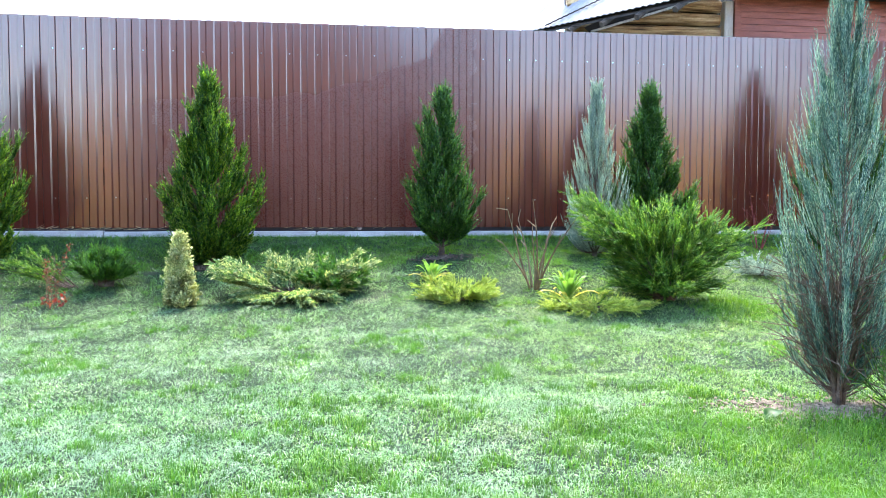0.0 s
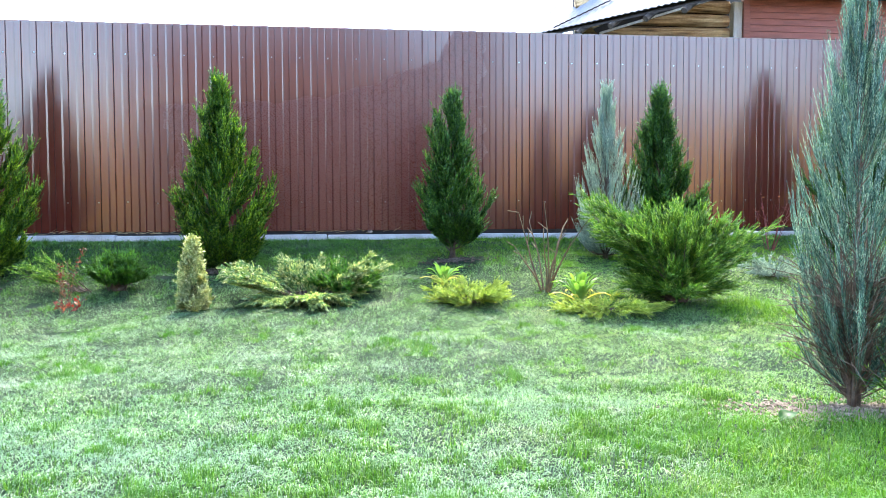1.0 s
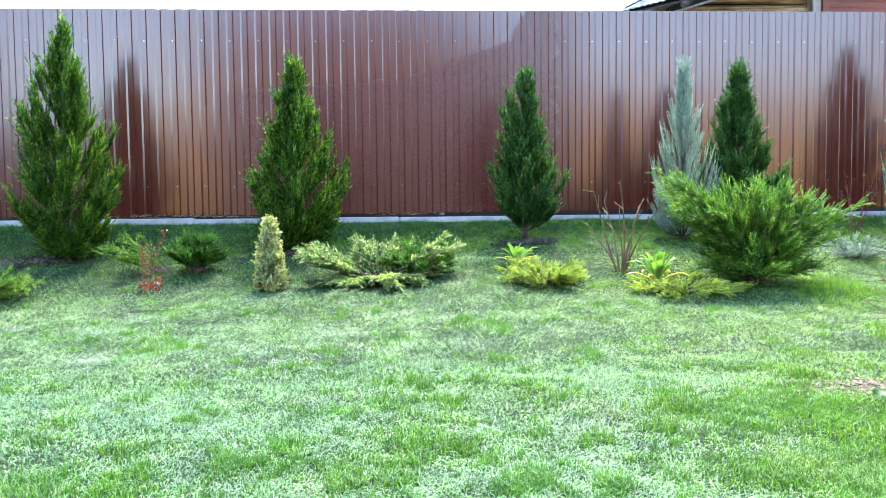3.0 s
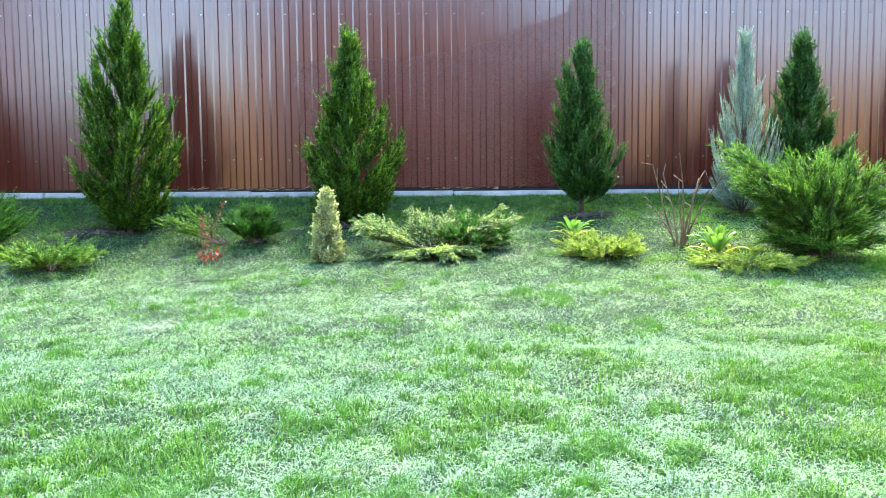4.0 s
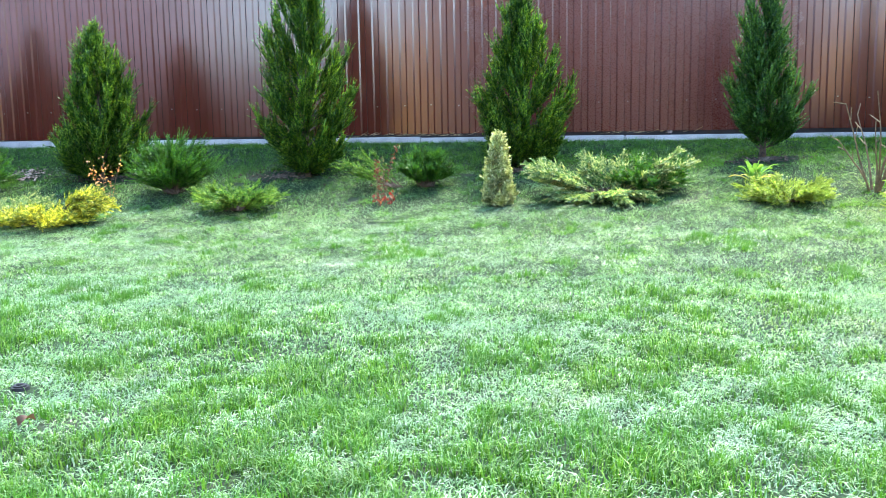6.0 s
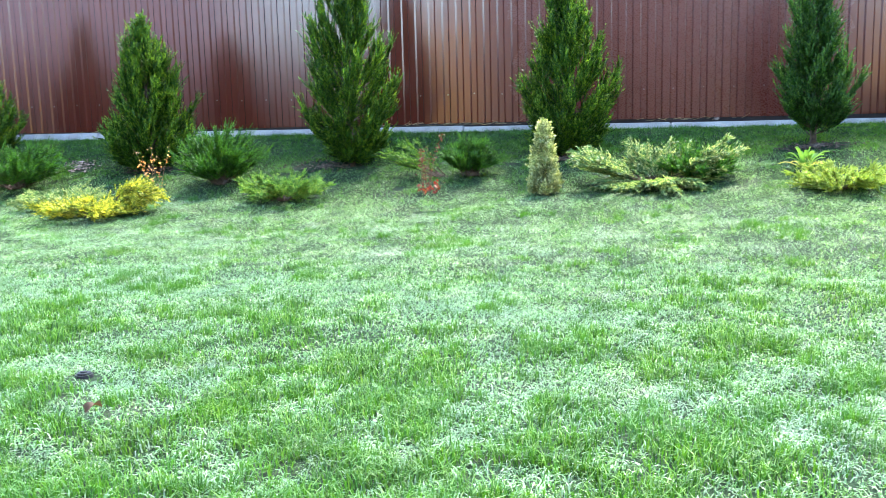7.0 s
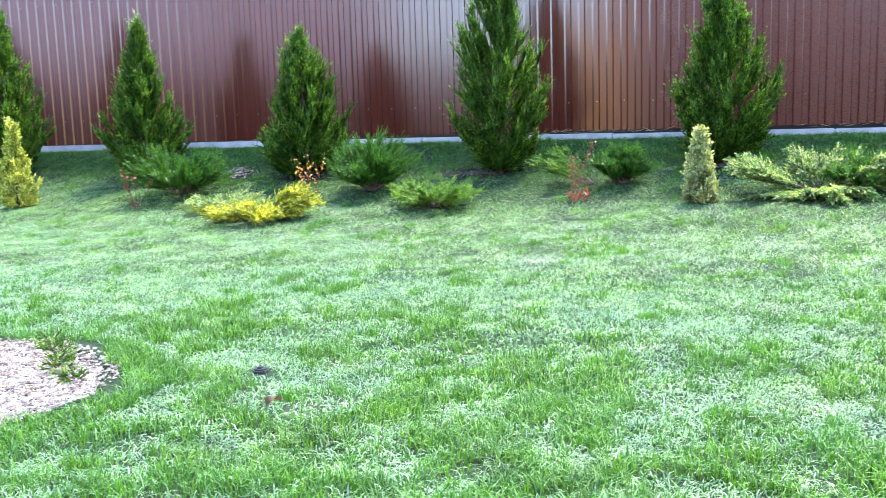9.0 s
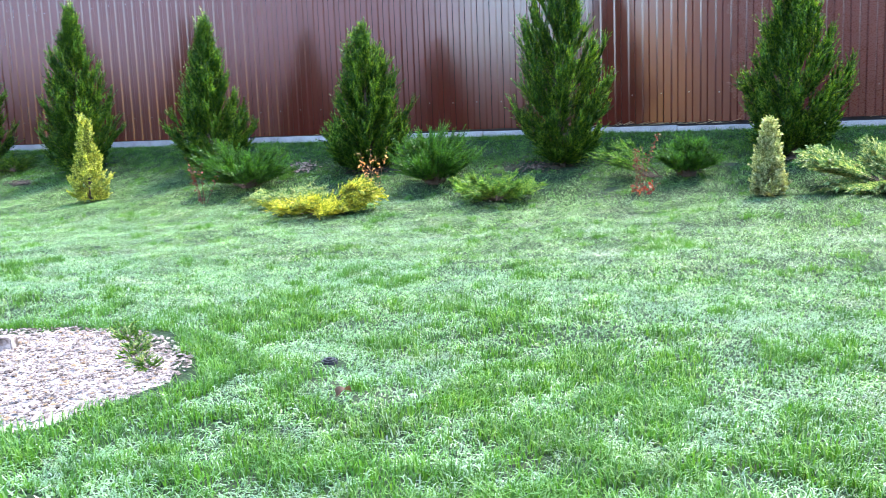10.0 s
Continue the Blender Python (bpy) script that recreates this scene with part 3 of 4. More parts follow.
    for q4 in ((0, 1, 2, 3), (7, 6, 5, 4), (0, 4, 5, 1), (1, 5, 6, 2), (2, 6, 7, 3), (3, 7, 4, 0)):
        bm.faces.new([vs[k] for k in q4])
    part("eave_shade_panel", bm, M_DARKWOOD, h)
    lrg = np.random.default_rng(77)
    part("back_wall", box((-1.6, 1.26, 1.6), (1.2, 1.34, 4.8)), M_DARKWOOD, h)
    for i in range(12):
        z = 1.9 + 0.235 * i
        xs9 = np.linspace(-1.6, 1.2, 9)
        mid = np.column_stack([xs9, np.full(9, 1.2 + lrg.normal() * 0.012), np.full(9, z + lrg.normal() * 0.008)])
        rad = 0.108 + lrg.normal(size=9) * 0.006
        vv, ff = swept(mid, rad, 14)
        part("log", np_mesh("log", vv, ff, M_LOG, smooth=True), M_LOG, h)
    part("corner_post", box((1.22, 1.0, 0), (1.4, 1.2, 3.85), 0.01), M_GREYWOOD, h)
    return h


log_house()


def plank_house():
    h = thing("plank_house", (13, 6, 0), "house clad in red-brown painted horizontal boards", "house")
    for i in range(36):
        z = 0.4 + 0.113 * i
        bm = bmesh.new()
        vs = [bm.verts.new(p) for p in ((-2.5, -0.022, z), (4.5, -0.022, z), (4.5, -0.004, z + 0.111), (-2.5, -0.004, z + 0.111), (-2.5, 0.02, z), (4.5, 0.02, z), (4.5, 0.02, z + 0.111), (-2.5, 0.02, z + 0.111))]
        for q4 in ((0, 1, 2, 3), (7, 6, 5, 4), (0, 4, 5, 1), (1, 5, 6, 2), (2, 6, 7, 3), (3, 7, 4, 0)):
            bm.faces.new([vs[k] for k in q4])
        part("board", bm, M_REDPLANK, h)
    part("corner_board", box((-2.62, -0.05, 0), (-2.5, 0.05, 4.0), 0.006), M_REDPLANK, h)
    part("wall", box((-2.5, 0.03, 0), (4.5, 3.0, 4.4)), M_DARKWOOD, h)
    part("eave", box((-3.3, -0.55, 3.93), (4.8, 0.0, 4.08), 0.01), M_DARKWOOD, h)
    part("fascia_board", box((-3.3, -0.58, 3.9), (4.8, -0.552, 4.1), 0.004), M_REDPLANK, h)
    return h


plank_house()

# unseen walls added behind the camera to shape what the fence mirrors
for nm, x0, x1, top, mt, lab in (("wall_south_1", -60, -5.6, 2.8, M_CLAYWALL, "unseen clay-coloured plaster wall added for the fence to mirror"),
                                 ("wall_south_2", -5.5, -2.3, 3.6, M_OCHRE, "unseen sunlit ochre plaster wall added for the fence to mirror"),
                                 ("wall_south_4", 8.5, 23.9, 3.9, M_OCHRE, "unseen sunlit ochre plaster wall added for the fence to mirror")):
    tagged(part(nm, box((x0, -24.3, -1), (x1, -24, top)), mt, None), lab, "wall", kind="structure")
tagged(part("wall_west", box((-60.3, -24, -1), (-60, 0.3, 12)), M_BROWNWALL, None), "unseen dark brown timber wall added to darken mirrored sky", "wall", kind="structure")
tagged(part("wall_east", box((48, -24, -1), (48.3, 0.3, 1.3)), M_BROWNWALL, None), "unseen low dark brown timber wall added for the fence to mirror", "wall", kind="structure")
# these two tall blocks only keep bright sky out of the fence's reflection
tagged(part("sky_blocker_south_6", box((24, -24.6, -1), (48, -24.31, 9.5)), M_BROWNWALL, None), "unseen tall brown timber wall added to block mirrored sky", "wall", kind="structure")
tagged(part("sky_blocker_south_5", box((-60, -24.6, -1), (-11.5, -24.31, 9.5)), M_MAUVE, None), "unseen tall mauve plaster wall added to dim mirrored sky", "wall", kind="structure")

# an unseen tall brown gable end between them, added for the brown reflection
bm = bmesh.new()
ring = [(-3.6, -1), (8.4, -1), (8.4, 4.6), (4.6, 7.4), (-2.2, 7.4), (-3.6, 5.2)]
vs = [bm.verts.new((x, -24.32, z)) for x, z in ring] + [bm.verts.new((x, -24.6, z)) for x, z in ring]
bm.faces.new(vs[5::-1])
bm.faces.new(vs[6:])
for k in range(6):
    bm.faces.new((vs[k], vs[(k + 1) % 6], vs[(k + 1) % 6 + 6], vs[k + 6]))
tagged(part("wall_south_3", bm, M_GABLE, None), "unseen brown timber gable wall added for the fence to mirror", "wall", kind="structure")


# ---- trees along the fence ----
# half-widths by height, on the -x side and the +x side
ROUND = ([0, 0.1, 0.25, 0.45, 0.6, 0.8, 1.0], [0.6, 0.7, 0.95, 0.8, 0.75, 0.5, 0.0], [0.3, 0.65, 1.0, 0.9, 0.6, 0.35, 0.0])
TALL = ([0, 0.1, 0.22, 0.4, 0.53, 0.6, 0.75, 0.9, 1.0], [0.12, 0.5, 1.0, 0.84, 0.78, 0.84, 0.62, 0.36, 0.0], [0.3, 0.62, 0.86, 0.92, 0.98, 0.54, 0.44, 0.2, 0.0])
LUMPY = ([0, 0.1, 0.2, 0.36, 0.46, 0.58, 0.72, 0.8, 0.93, 1.0], [0.3, 0.6, 0.74, 0.98, 0.72, 0.5, 0.56, 0.36, 0.15, 0.0], [0.3, 0.6, 0.84, 1.0, 0.84, 0.64, 0.54, 0.34, 0.1, 0.0])
BROAD = ([0, 0.1, 0.2, 0.28, 0.36, 0.56, 0.66, 0.82, 0.94, 1.0], [0.4, 0.7, 0.92, 1.0, 0.66, 0.54, 0.36, 0.38, 0.28, 0.0], [0.2, 0.42, 0.72, 0.84, 0.86, 0.76, 0.54, 0.46, 0.18, 0.0])
SPIRE = ([0, 0.08, 0.25, 0.37, 0.44, 0.58, 0.7, 0.85, 1.0], [0.4, 0.6, 0.9, 0.88, 0.68, 0.66, 0.45, 0.3, 0.0], [0.4, 0.6, 0.94, 1.0, 0.8, 0.56, 0.36, 0.15, 0.0])
PLUMP = ([0, 0.08, 0.25, 0.35, 0.5, 0.6, 0.75, 0.88, 1.0], [0.5, 0.76, 0.86, 0.9, 0.84, 0.76, 0.54, 0.2, 0.0], [0.25, 0.4, 0.94, 1.0, 0.86, 0.56, 0.4, 0.14, 0.0])
STALKED = ([0, 0.12, 0.2, 0.32, 0.48, 0.58, 0.7, 0.82, 0.94, 1.0], [0.1, 0.24, 0.64, 0.9, 0.7, 0.64, 0.8, 0.72, 0.3, 0.0], [0.1, 0.44, 0.8, 0.94, 1.0, 0.5, 0.44, 0.36, 0.1, 0.0])


def conifer(x, y, h, r, seed, shape, mat=M_CONIFER, n=128, label="", rise=50, base=0.03, per=54, leader=False):
    rg = np.random.default_rng(seed)
    org, way, ln = column_limbs(rg, n, h - 0.14, r - 0.02, base, shape, rise, 0.14, lobes=0.09, low=1.3, fold=0.42)
    ln = ln * np.where(rg.random(len(ln)) < 0.16, 1.0 + 0.22 * rg.random(len(ln)), 1.0)
    n2 = 9
    org = np.concatenate([org, np.column_stack([np.zeros((n2, 2)), h - 0.42 + 0.3 * np.arange(n2) / n2])])
    way = np.concatenate([way, np.column_stack([rg.normal(size=(n2, 2)) * 0.16, np.full(n2, 0.7)])])
    ln = np.concatenate([ln, np.full(n2, 0.1)])
    tree = shrub("conifer_tree", label or "upright bright green young conifer with feathery ascending sprays", "conifer", (x, y, gz(x, y)), org, way, ln, mat, rg,
                 group="conifers along the fence", bend=0.35, per=per, plume=(0.07, 0.19), k=14, side=0.26, width=0.0064, start=0.16, fan=0.28, spread=0.5, lift=0.36,
                 trunk=(h * 0.97, 0.024), limb=0.006, outward=0.7, leaf_bend=0.12)
    if leader:
        p = np.column_stack([rg.normal(size=(9, 2)) * 0.006, h - 0.12 + 0.026 * np.arange(9)])
        d = unit(np.column_stack([rg.normal(size=(9, 2)) * 0.1, np.ones(9)]))
        part("leader", np_mesh("leader", *plumes(p, d, 0.12, rg, 0.0, 14, 0.2, 0.5, 0.005), M_CREAM), M_CREAM, tree, "pale bare leading shoot")
    return tree


conifer(-7.6, -1.0, 1.9, 0.55, 11, ROUND)
conifer(-5.68, -1.0, 1.86, 0.41, 12, PLUMP, label="tall upright green conifer with a pale bare leader", leader=True)
conifer(-3.8, -1.0, 1.56, 0.42, 13, SPIRE, leader=True)
conifer(-1.9, -1.0, 1.36, 0.46, 14, BROAD, label="broad young green conifer with a rounded tip")
conifer(0.12, -1.0, 1.96, 0.41, 15, TALL, leader=True)
conifer(2.07, -1.0, 1.62, 0.43, 16, LUMPY)
conifer(4.1, -1.0, 1.44, 0.31, 17, STALKED, M_DARKCONIFER, n=78, label="slim dark green conifer on a bare short trunk", base=0.16)
conifer(6.05, -1.0, 1.5, 0.36, 18, SPIRE, M_DARKCONIFER)
conifer(8.1, -0.9, 1.9, 0.42, 19, ROUND, M_DARKCONIFER)


def blue_column(x, y, h, r, seed, n, per, label, width=0.0045, base=0.05, start=0.32, rise=72, prof=None, plume=(0.1, 0.22), fan=0.17, mat=M_BLUE, twigs=0, side=0.2, k=18, stems=0, trunk=0.03, lift=0.35, jit=0.27, low=1.15, limb=0.006, wood=M_BARK, fold=0.0):
    rg = np.random.default_rng(seed)
    prof = prof or ([0, 0.1, 0.3, 0.55, 0.8, 0.95, 1.0], [0.4, 0.65, 1.0, 0.9, 0.55, 0.25, 0.08])
    org, way, ln = column_limbs(rg, n, h - 0.2, r - 0.03, base, prof, rise, jit, 0.5, lobes=0.12, low=low, fold=fold)
    return shrub("blue_juniper_tree", label, "juniper", (x, y, gz(x, y)), org, way, ln, mat, rg, bend=0.5, per=per, plume=plume, k=k, side=side,
                 width=width, start=start, fan=fan, spread=0.42, lift=lift, trunk=(h * 0.8, trunk), limb=limb, wood=wood, leaf_bend=0.15, twigs=twigs, stems=stems)


blue_column(5.5, -1.1, 1.66, 0.265, 31, 200, 22, "slim silvery blue columnar juniper beside a green conifer", mat=M_SILVER, width=0.003, side=0.16, fan=0.12, plume=(0.08, 0.19), trunk=0.02, lift=0.6, jit=0.1, low=1.5, rise=70, start=0.25,
            prof=([0, 0.1, 0.25, 0.42, 0.6, 0.8, 1.0], [0.5, 0.7, 1.0, 0.96, 0.62, 0.3, 0.02]))
blue_column(5.47, -4.93, 2.16, 0.285, 32, 175, 24, "tall blue-green columnar juniper with brown bare lower twigs", 0.0019, base=0.1, start=0.2, rise=58, fold=0.34, plume=(0.1, 0.26), fan=0.11, twigs=420, side=0.13, k=22, stems=5, trunk=0.011, limb=0.0035, wood=M_GREYBARK, lift=0.7, jit=0.17, low=1.15,
            prof=([0, 0.1, 0.2, 0.28, 0.42, 0.57, 0.7, 0.85, 1.0], [0.2, 0.5, 0.86, 0.96, 1.0, 0.86, 0.56, 0.34, 0.12]))


# ---- shrubs ----
def spray_limbs(rg, n, reach, low, high, az0=0.0, az1=2 * math.pi, squash=1.0, spread=0.03):
    az = az0 + (az1 - az0) * ((np.arange(n) + rg.random(n)) / n)
    el = np.radians(low + (high - low) * rg.random(n))
    way = np.column_stack([np.cos(az) * np.cos(el), np.sin(az) * np.cos(el) * squash, np.sin(el)])
    ln = reach * (0.6 + 0.45 * rg.random(n))
    org = np.column_stack([rg.normal(size=n) * spread, rg.normal(size=n) * spread, 0.01 + 0 * az])
    return org, unit(way), ln


def spreader(name, label, x, y, reach, low, high, n, per, mat, seed, plume=(0.07, 0.13), az=(0, 2 * math.pi), squash=1.0, width=0.0045, fan=0.3, start=0.2, bend=-0.05,
             k=14, side=0.28, lift=0.0, spread=0.03, category="juniper"):
    rg = np.random.default_rng(seed)
    org, way, ln = spray_limbs(rg, n, reach, low, high, az[0], az[1], squash, spread)
    return shrub(name, label, category, (x, y, gz(x, y)), org, way, ln, mat, rg, bend=bend, per=per, plume=plume, k=k, side=side, width=width, start=start, fan=fan, lift=lift,
                 limb=0.0045, leaf_bend=0.1)


def arching_juniper():
    rg = np.random.default_rng(41)
    deg = math.pi / 180
    groups = [spray_limbs(rg, 56, 0.74, 58, 86), spray_limbs(rg, 34, 0.84, 50, 74, 140 * deg, 220 * deg), spray_limbs(rg, 34, 0.8, 50, 72, -40 * deg, 40 * deg),
              spray_limbs(rg, 54, 0.44, 18, 58), spray_limbs(rg, 24, 1.28, 46, 64, 155 * deg, 212 * deg), spray_limbs(rg, 6, 0.95, 40, 52, -30 * deg, 20 * deg)]
    org, way, ln = (np.concatenate([g[k] for g in groups]) for k in range(3))
    droop = np.repeat([-0.06, -0.2, -0.14, -0.05, -0.26, -0.16], [56, 34, 34, 54, 24, 6])[:, None]
    return shrub("juniper_bush", "large bright green juniper bush with arching feathery branches", "juniper", (5.6, -2.45, gz(5.6, -2.45)), org, way, ln, M_BUSH, rg, bend=droop, per=44,
                 plume=(0.06, 0.17), k=20, side=0.3, width=0.0032, start=0.24, fan=0.3, lift=0.05, limb=0.007, leaf_bend=-0.04, spread=0.5)


arching_juniper()


def layered_juniper():
    rg = np.random.default_rng(42)
    deg = math.pi / 180
    groups = [spray_limbs(rg, 22, 0.62, 20, 33, 150 * deg, 215 * deg), spray_limbs(rg, 18, 0.42, 40, 62, 20 * deg, 160 * deg),
              spray_limbs(rg, 30, 0.56, 24, 44, -50 * deg, 45 * deg), spray_limbs(rg, 34, 0.44, 3, 14, 170 * deg, 370 * deg)]
    org, way, ln = (np.concatenate([g[k] for g in groups]) for k in range(3))
    org[:, 0] += np.repeat([-0.05, 0.0, 0.15, 0.0], [22, 18, 30, 34])
    return shrub("spreading_juniper", "low spreading variegated juniper with cream tipped sprays", "juniper", (2.78, -1.92, gz(2.78, -1.92)), org, way, ln, M_VARIEG, rg, bend=-0.1, per=58,
                 plume=(0.05, 0.12), k=14, side=0.34, width=0.005, start=0.15, fan=0.32, limb=0.006, leaf_bend=-0.12, flat=0.28)


layered_juniper()
spreader("juniper_bush", "small dark green juniper beside a variegated one", 3.1, -1.86, 0.3, 15, 60, 45, 30, M_DEEP, 143, lift=0.1)
spreader("juniper_bush", "small dense dark green juniper clump on the bank", 1.3, -1.5, 0.27, 25, 80, 60, 30, M_DEEP, 43, lift=0.2, plume=(0.06, 0.12))
spreader("juniper_bush", "thin green juniper with long arching fronds", 1.05, -1.5, 0.5, 24, 46, 16, 26, M_BUSH, 243, az=(2.3, 3.9), plume=(0.05, 0.12), fan=0.22, bend=-0.12)
spreader("juniper_bush", "low green juniper bush with upswept sprays", -0.93, -1.57, 0.46, 26, 74, 62, 34, M_DEEP, 44, plume=(0.09, 0.19), side=0.18, k=18, fan=0.2, bend=-0.08)
spreader("juniper_bush", "green juniper bush with upswept sprays", -2.93, -1.64, 0.5, 22, 62, 58, 34, M_DEEP, 45, plume=(0.09, 0.2), side=0.18, k=18, fan=0.2, bend=-0.08)
spreader("spreading_juniper", "flat low yellow-green juniper on the lawn", -0.16, -2.06, 0.38, 12, 40, 55, 36, M_LIME, 46, plume=(0.05, 0.1), squash=0.7, width=0.005, fan=0.24, bend=-0.1)
spreader("spreading_juniper", "low golden yellow juniper with arching tips", -1.55, -2.57, 0.31, 3, 20, 60, 40, M_YELLOW, 47, plume=(0.05, 0.11), squash=0.5, spread=0.06)
spreader("spreading_juniper", "taller golden yellow juniper with drooping tips", -1.42, -2.5, 0.62, 50, 64, 32, 40, M_YELLOW, 58, plume=(0.05, 0.12), az=(-0.55, 0.55), squash=0.8, bend=-0.58, fan=0.22, start=0.3)
spreader("spreading_juniper", "low green juniper behind a golden one", -2.1, -2.15, 0.38, 5, 24, 50, 34, M_VARIEG, 48, plume=(0.05, 0.09), squash=0.7)
spreader("spreading_juniper", "low yellow-green needled juniper cushion", 4.02, -2.33, 0.3, 5, 34, 60, 36, M_YGREEN, 49, plume=(0.04, 0.08), squash=0.7)
spreader("spreading_juniper", "flat creeping yellow-green juniper", 5.0, -2.68, 0.4, 2, 12, 45, 30, M_YGREEN, 50, plume=(0.05, 0.09), squash=0.5)
spreader("spreading_juniper", "small green juniper near the fence", -6.95, -0.9, 0.32, 10, 40, 30, 18, M_CONIFER, 51)
spreader("ground_cover", "low grey-green ground cover with small leaves", 6.75, -1.8, 0.25, 5, 50, 50, 18, M_SILVER, 52, plume=(0.03, 0.06), category="ground cover")


def small_cone(x, y, h, r, seed, mat, label, spire=False):
    rg = np.random.default_rng(seed)
    prof = ([0, 0.1, 0.35, 0.7, 0.9, 1.0], [0.8, 1.0, 0.95, 0.5, 0.22, 0.05]) if not spire else ([0, 0.1, 0.3, 0.5, 0.68, 1.0], [0.6, 0.9, 1.0, 0.74, 0.3, 0.08])
    org, way, ln = column_limbs(rg, 115, h - 0.05, r - 0.02, 0.04, prof, 45, 0.12, 0.3)
    if spire:
        tops = 12
        org = np.concatenate([org, np.column_stack([rg.normal(size=(tops, 2)) * 0.02, h * (0.5 + 0.25 * rg.random(tops))])])
        way = np.concatenate([way, unit(np.column_stack([rg.normal(size=(tops, 2)) * 0.22, np.ones(tops)]))])
        ln = np.concatenate([ln, h * (0.16 + 0.14 * rg.random(tops))])
    return shrub("cone_shrub", label, "shrub", (x, y, gz(x, y)), org, way, ln, mat, rg, bend=0.3, per=20, plume=(0.03, 0.07), k=8, side=0.42, width=0.008, start=0.3, fan=0.5,
                 lift=0.15, trunk=(h * 0.9, 0.012), limb=0.004)


small_cone(1.96, -2.08, 0.57, 0.115, 61, M_CREAM, "small cream and green variegated cone shrub")
small_cone(-4.55, -2.06, 0.85, 0.19, 62, M_GOLDCONE, "small golden yellow cone-shaped shrub with spiky top", True)


def strap_plant(x, y, size, n, seed, label):
    rg = np.random.default_rng(seed)
    root = thing("strap_leaf_plant", (x, y, gz(x, y)), label, "plant")
    for i in range(n):
        outer = i >= n - 5
        az = i * 2.39996
        el = radians(36 if outer else 50 + 34 * rg.random())
        ln = size * (0.9 if outer else 0.7 + 0.5 * rg.random())
        w = 0.015 + 0.009 * rg.random()
        d = Vector((math.cos(az) * math.cos(el), math.sin(az) * math.cos(el), math.sin(el)))
        s = Vector((-math.sin(az), math.cos(az), 0))
        v = []
        for j in range(6):
            u = j / 5
            c = d * ln * u + Vector((0, 0, -0.36 * ln * u ** 3))
            ww = w * (0.6 + 0.6 * u if u < 0.7 else 3.4 * (1 - u) + 0.04)
            v += [c + s * ww, c + Vector((0, 0, -0.006)), c - s * ww]
        f = []
        for j in range(5):
            o = 3 * j
            f += [(o, o + 1, o + 4), (o, o + 4, o + 3), (o + 1, o + 2, o + 5), (o + 1, o + 5, o + 4)]
        mt = M_STRAPY if outer else M_STRAP
        part("leaf", np_mesh("leaf", np.array([tuple(p) for p in v]), np.array(f), mt, smooth=True), mt, root, "yellowed leaf" if outer else "")
    return root


strap_plant(3.9, -1.75, 0.26, 32, 71, "clump of bright green strap leaves with yellowing outer ones")
strap_plant(4.86, -2.38, 0.34, 42, 72, "larger clump of bright green strap leaves with yellowing edges")


def stem_shrub(name, label, x, y, h, n, seed, wood, leaf_mat=None, leaves=0, splay=0.25, leaf_size=0.02, r=0.005, twigs=2, category="shrub"):
    """Thin upright stems, with small leaves where the plant has some."""
    rg = np.random.default_rng(seed)
    root = thing(name, (x, y, gz(x, y)), label, category)
    tips = []
    for i in range(n):
        a, b, r0 = [], [], []
        az = i * 2.39996 + rg.normal() * 0.3
        p = np.array([math.cos(az) * 0.03, math.sin(az) * 0.03, -0.01])
        d = np.array([math.cos(az) * splay * rg.random() * 1.6, math.sin(az) * splay * rg.random() * 1.6, 1.0])
        ln = h * (0.6 + 0.45 * rg.random())
        segs = 5
        for s in range(segs):
            q = p + unit(d) * ln / segs
            d = d + rg.normal(size=3) * 0.08
            a.append(p), b.append(q), r0.append(r * (1 - 0.16 * s))
            tips.append((p, q))
            if s >= 2:
                for _ in range(twigs):
                    m = unit(d + rg.normal(size=3) * 0.5) * ln * 0.16
                    a.append(q), b.append(q + m), r0.append(r * 0.35)
                    tips.append((q, q + m))
            p = q
        r0 = np.array(r0)
        part("stem", np_mesh("stem", *tubes(np.array(a), np.array(b), r0, r0 * 0.82, 5), wood), wood, root)
    if leaves:
        t = np.array([(*u, *w) for u, w in tips])
        k = rg.integers(0, len(t), leaves)
        c = t[k, :3] + (t[k, 3:] - t[k, :3]) * rg.random((leaves, 1)) + rg.normal(size=(leaves, 3)) * 0.008
        e = unit(rg.normal(size=(leaves, 3)))
        g = unit(np.cross(e, rg.normal(size=(leaves, 3))))
        s = leaf_size * (0.6 + 0.8 * rg.random((leaves, 1)))
        v = np.stack([c, c + e * s * 0.5 + g * s * 0.35, c + e * s, c + e * s * 0.5 - g * s * 0.35], 1).reshape(-1, 3)
        o = np.arange(leaves) * 4
        f = np.concatenate([np.column_stack([o, o + 1, o + 2]), np.column_stack([o, o + 2, o + 3])])
        part("foliage", np_mesh("foliage", v, f, leaf_mat), leaf_mat, root)
    return root


stem_shrub("red_leaf_shrub", "thin shrub with small orange-red autumn leaves", 1.0, -1.88, 0.48, 5, 81, M_TWIG, M_RUSTLEAF, 230, 0.14, 0.017, 0.0035)
stem_shrub("red_leaf_plant", "low plant with red autumn leaves at the foot of a shrub", 1.02, -1.93, 0.12, 8, 82, M_REDTWIG, M_REDLEAF, 45, 0.8, 0.03, 0.002, category="plant")
stem_shrub("orange_leaf_shrub", "thin shrub with golden orange autumn leaves", -1.36, -1.9, 0.46, 6, 83, M_TWIG, M_ORANGELEAF, 120, 0.36, 0.021, 0.003, twigs=1)
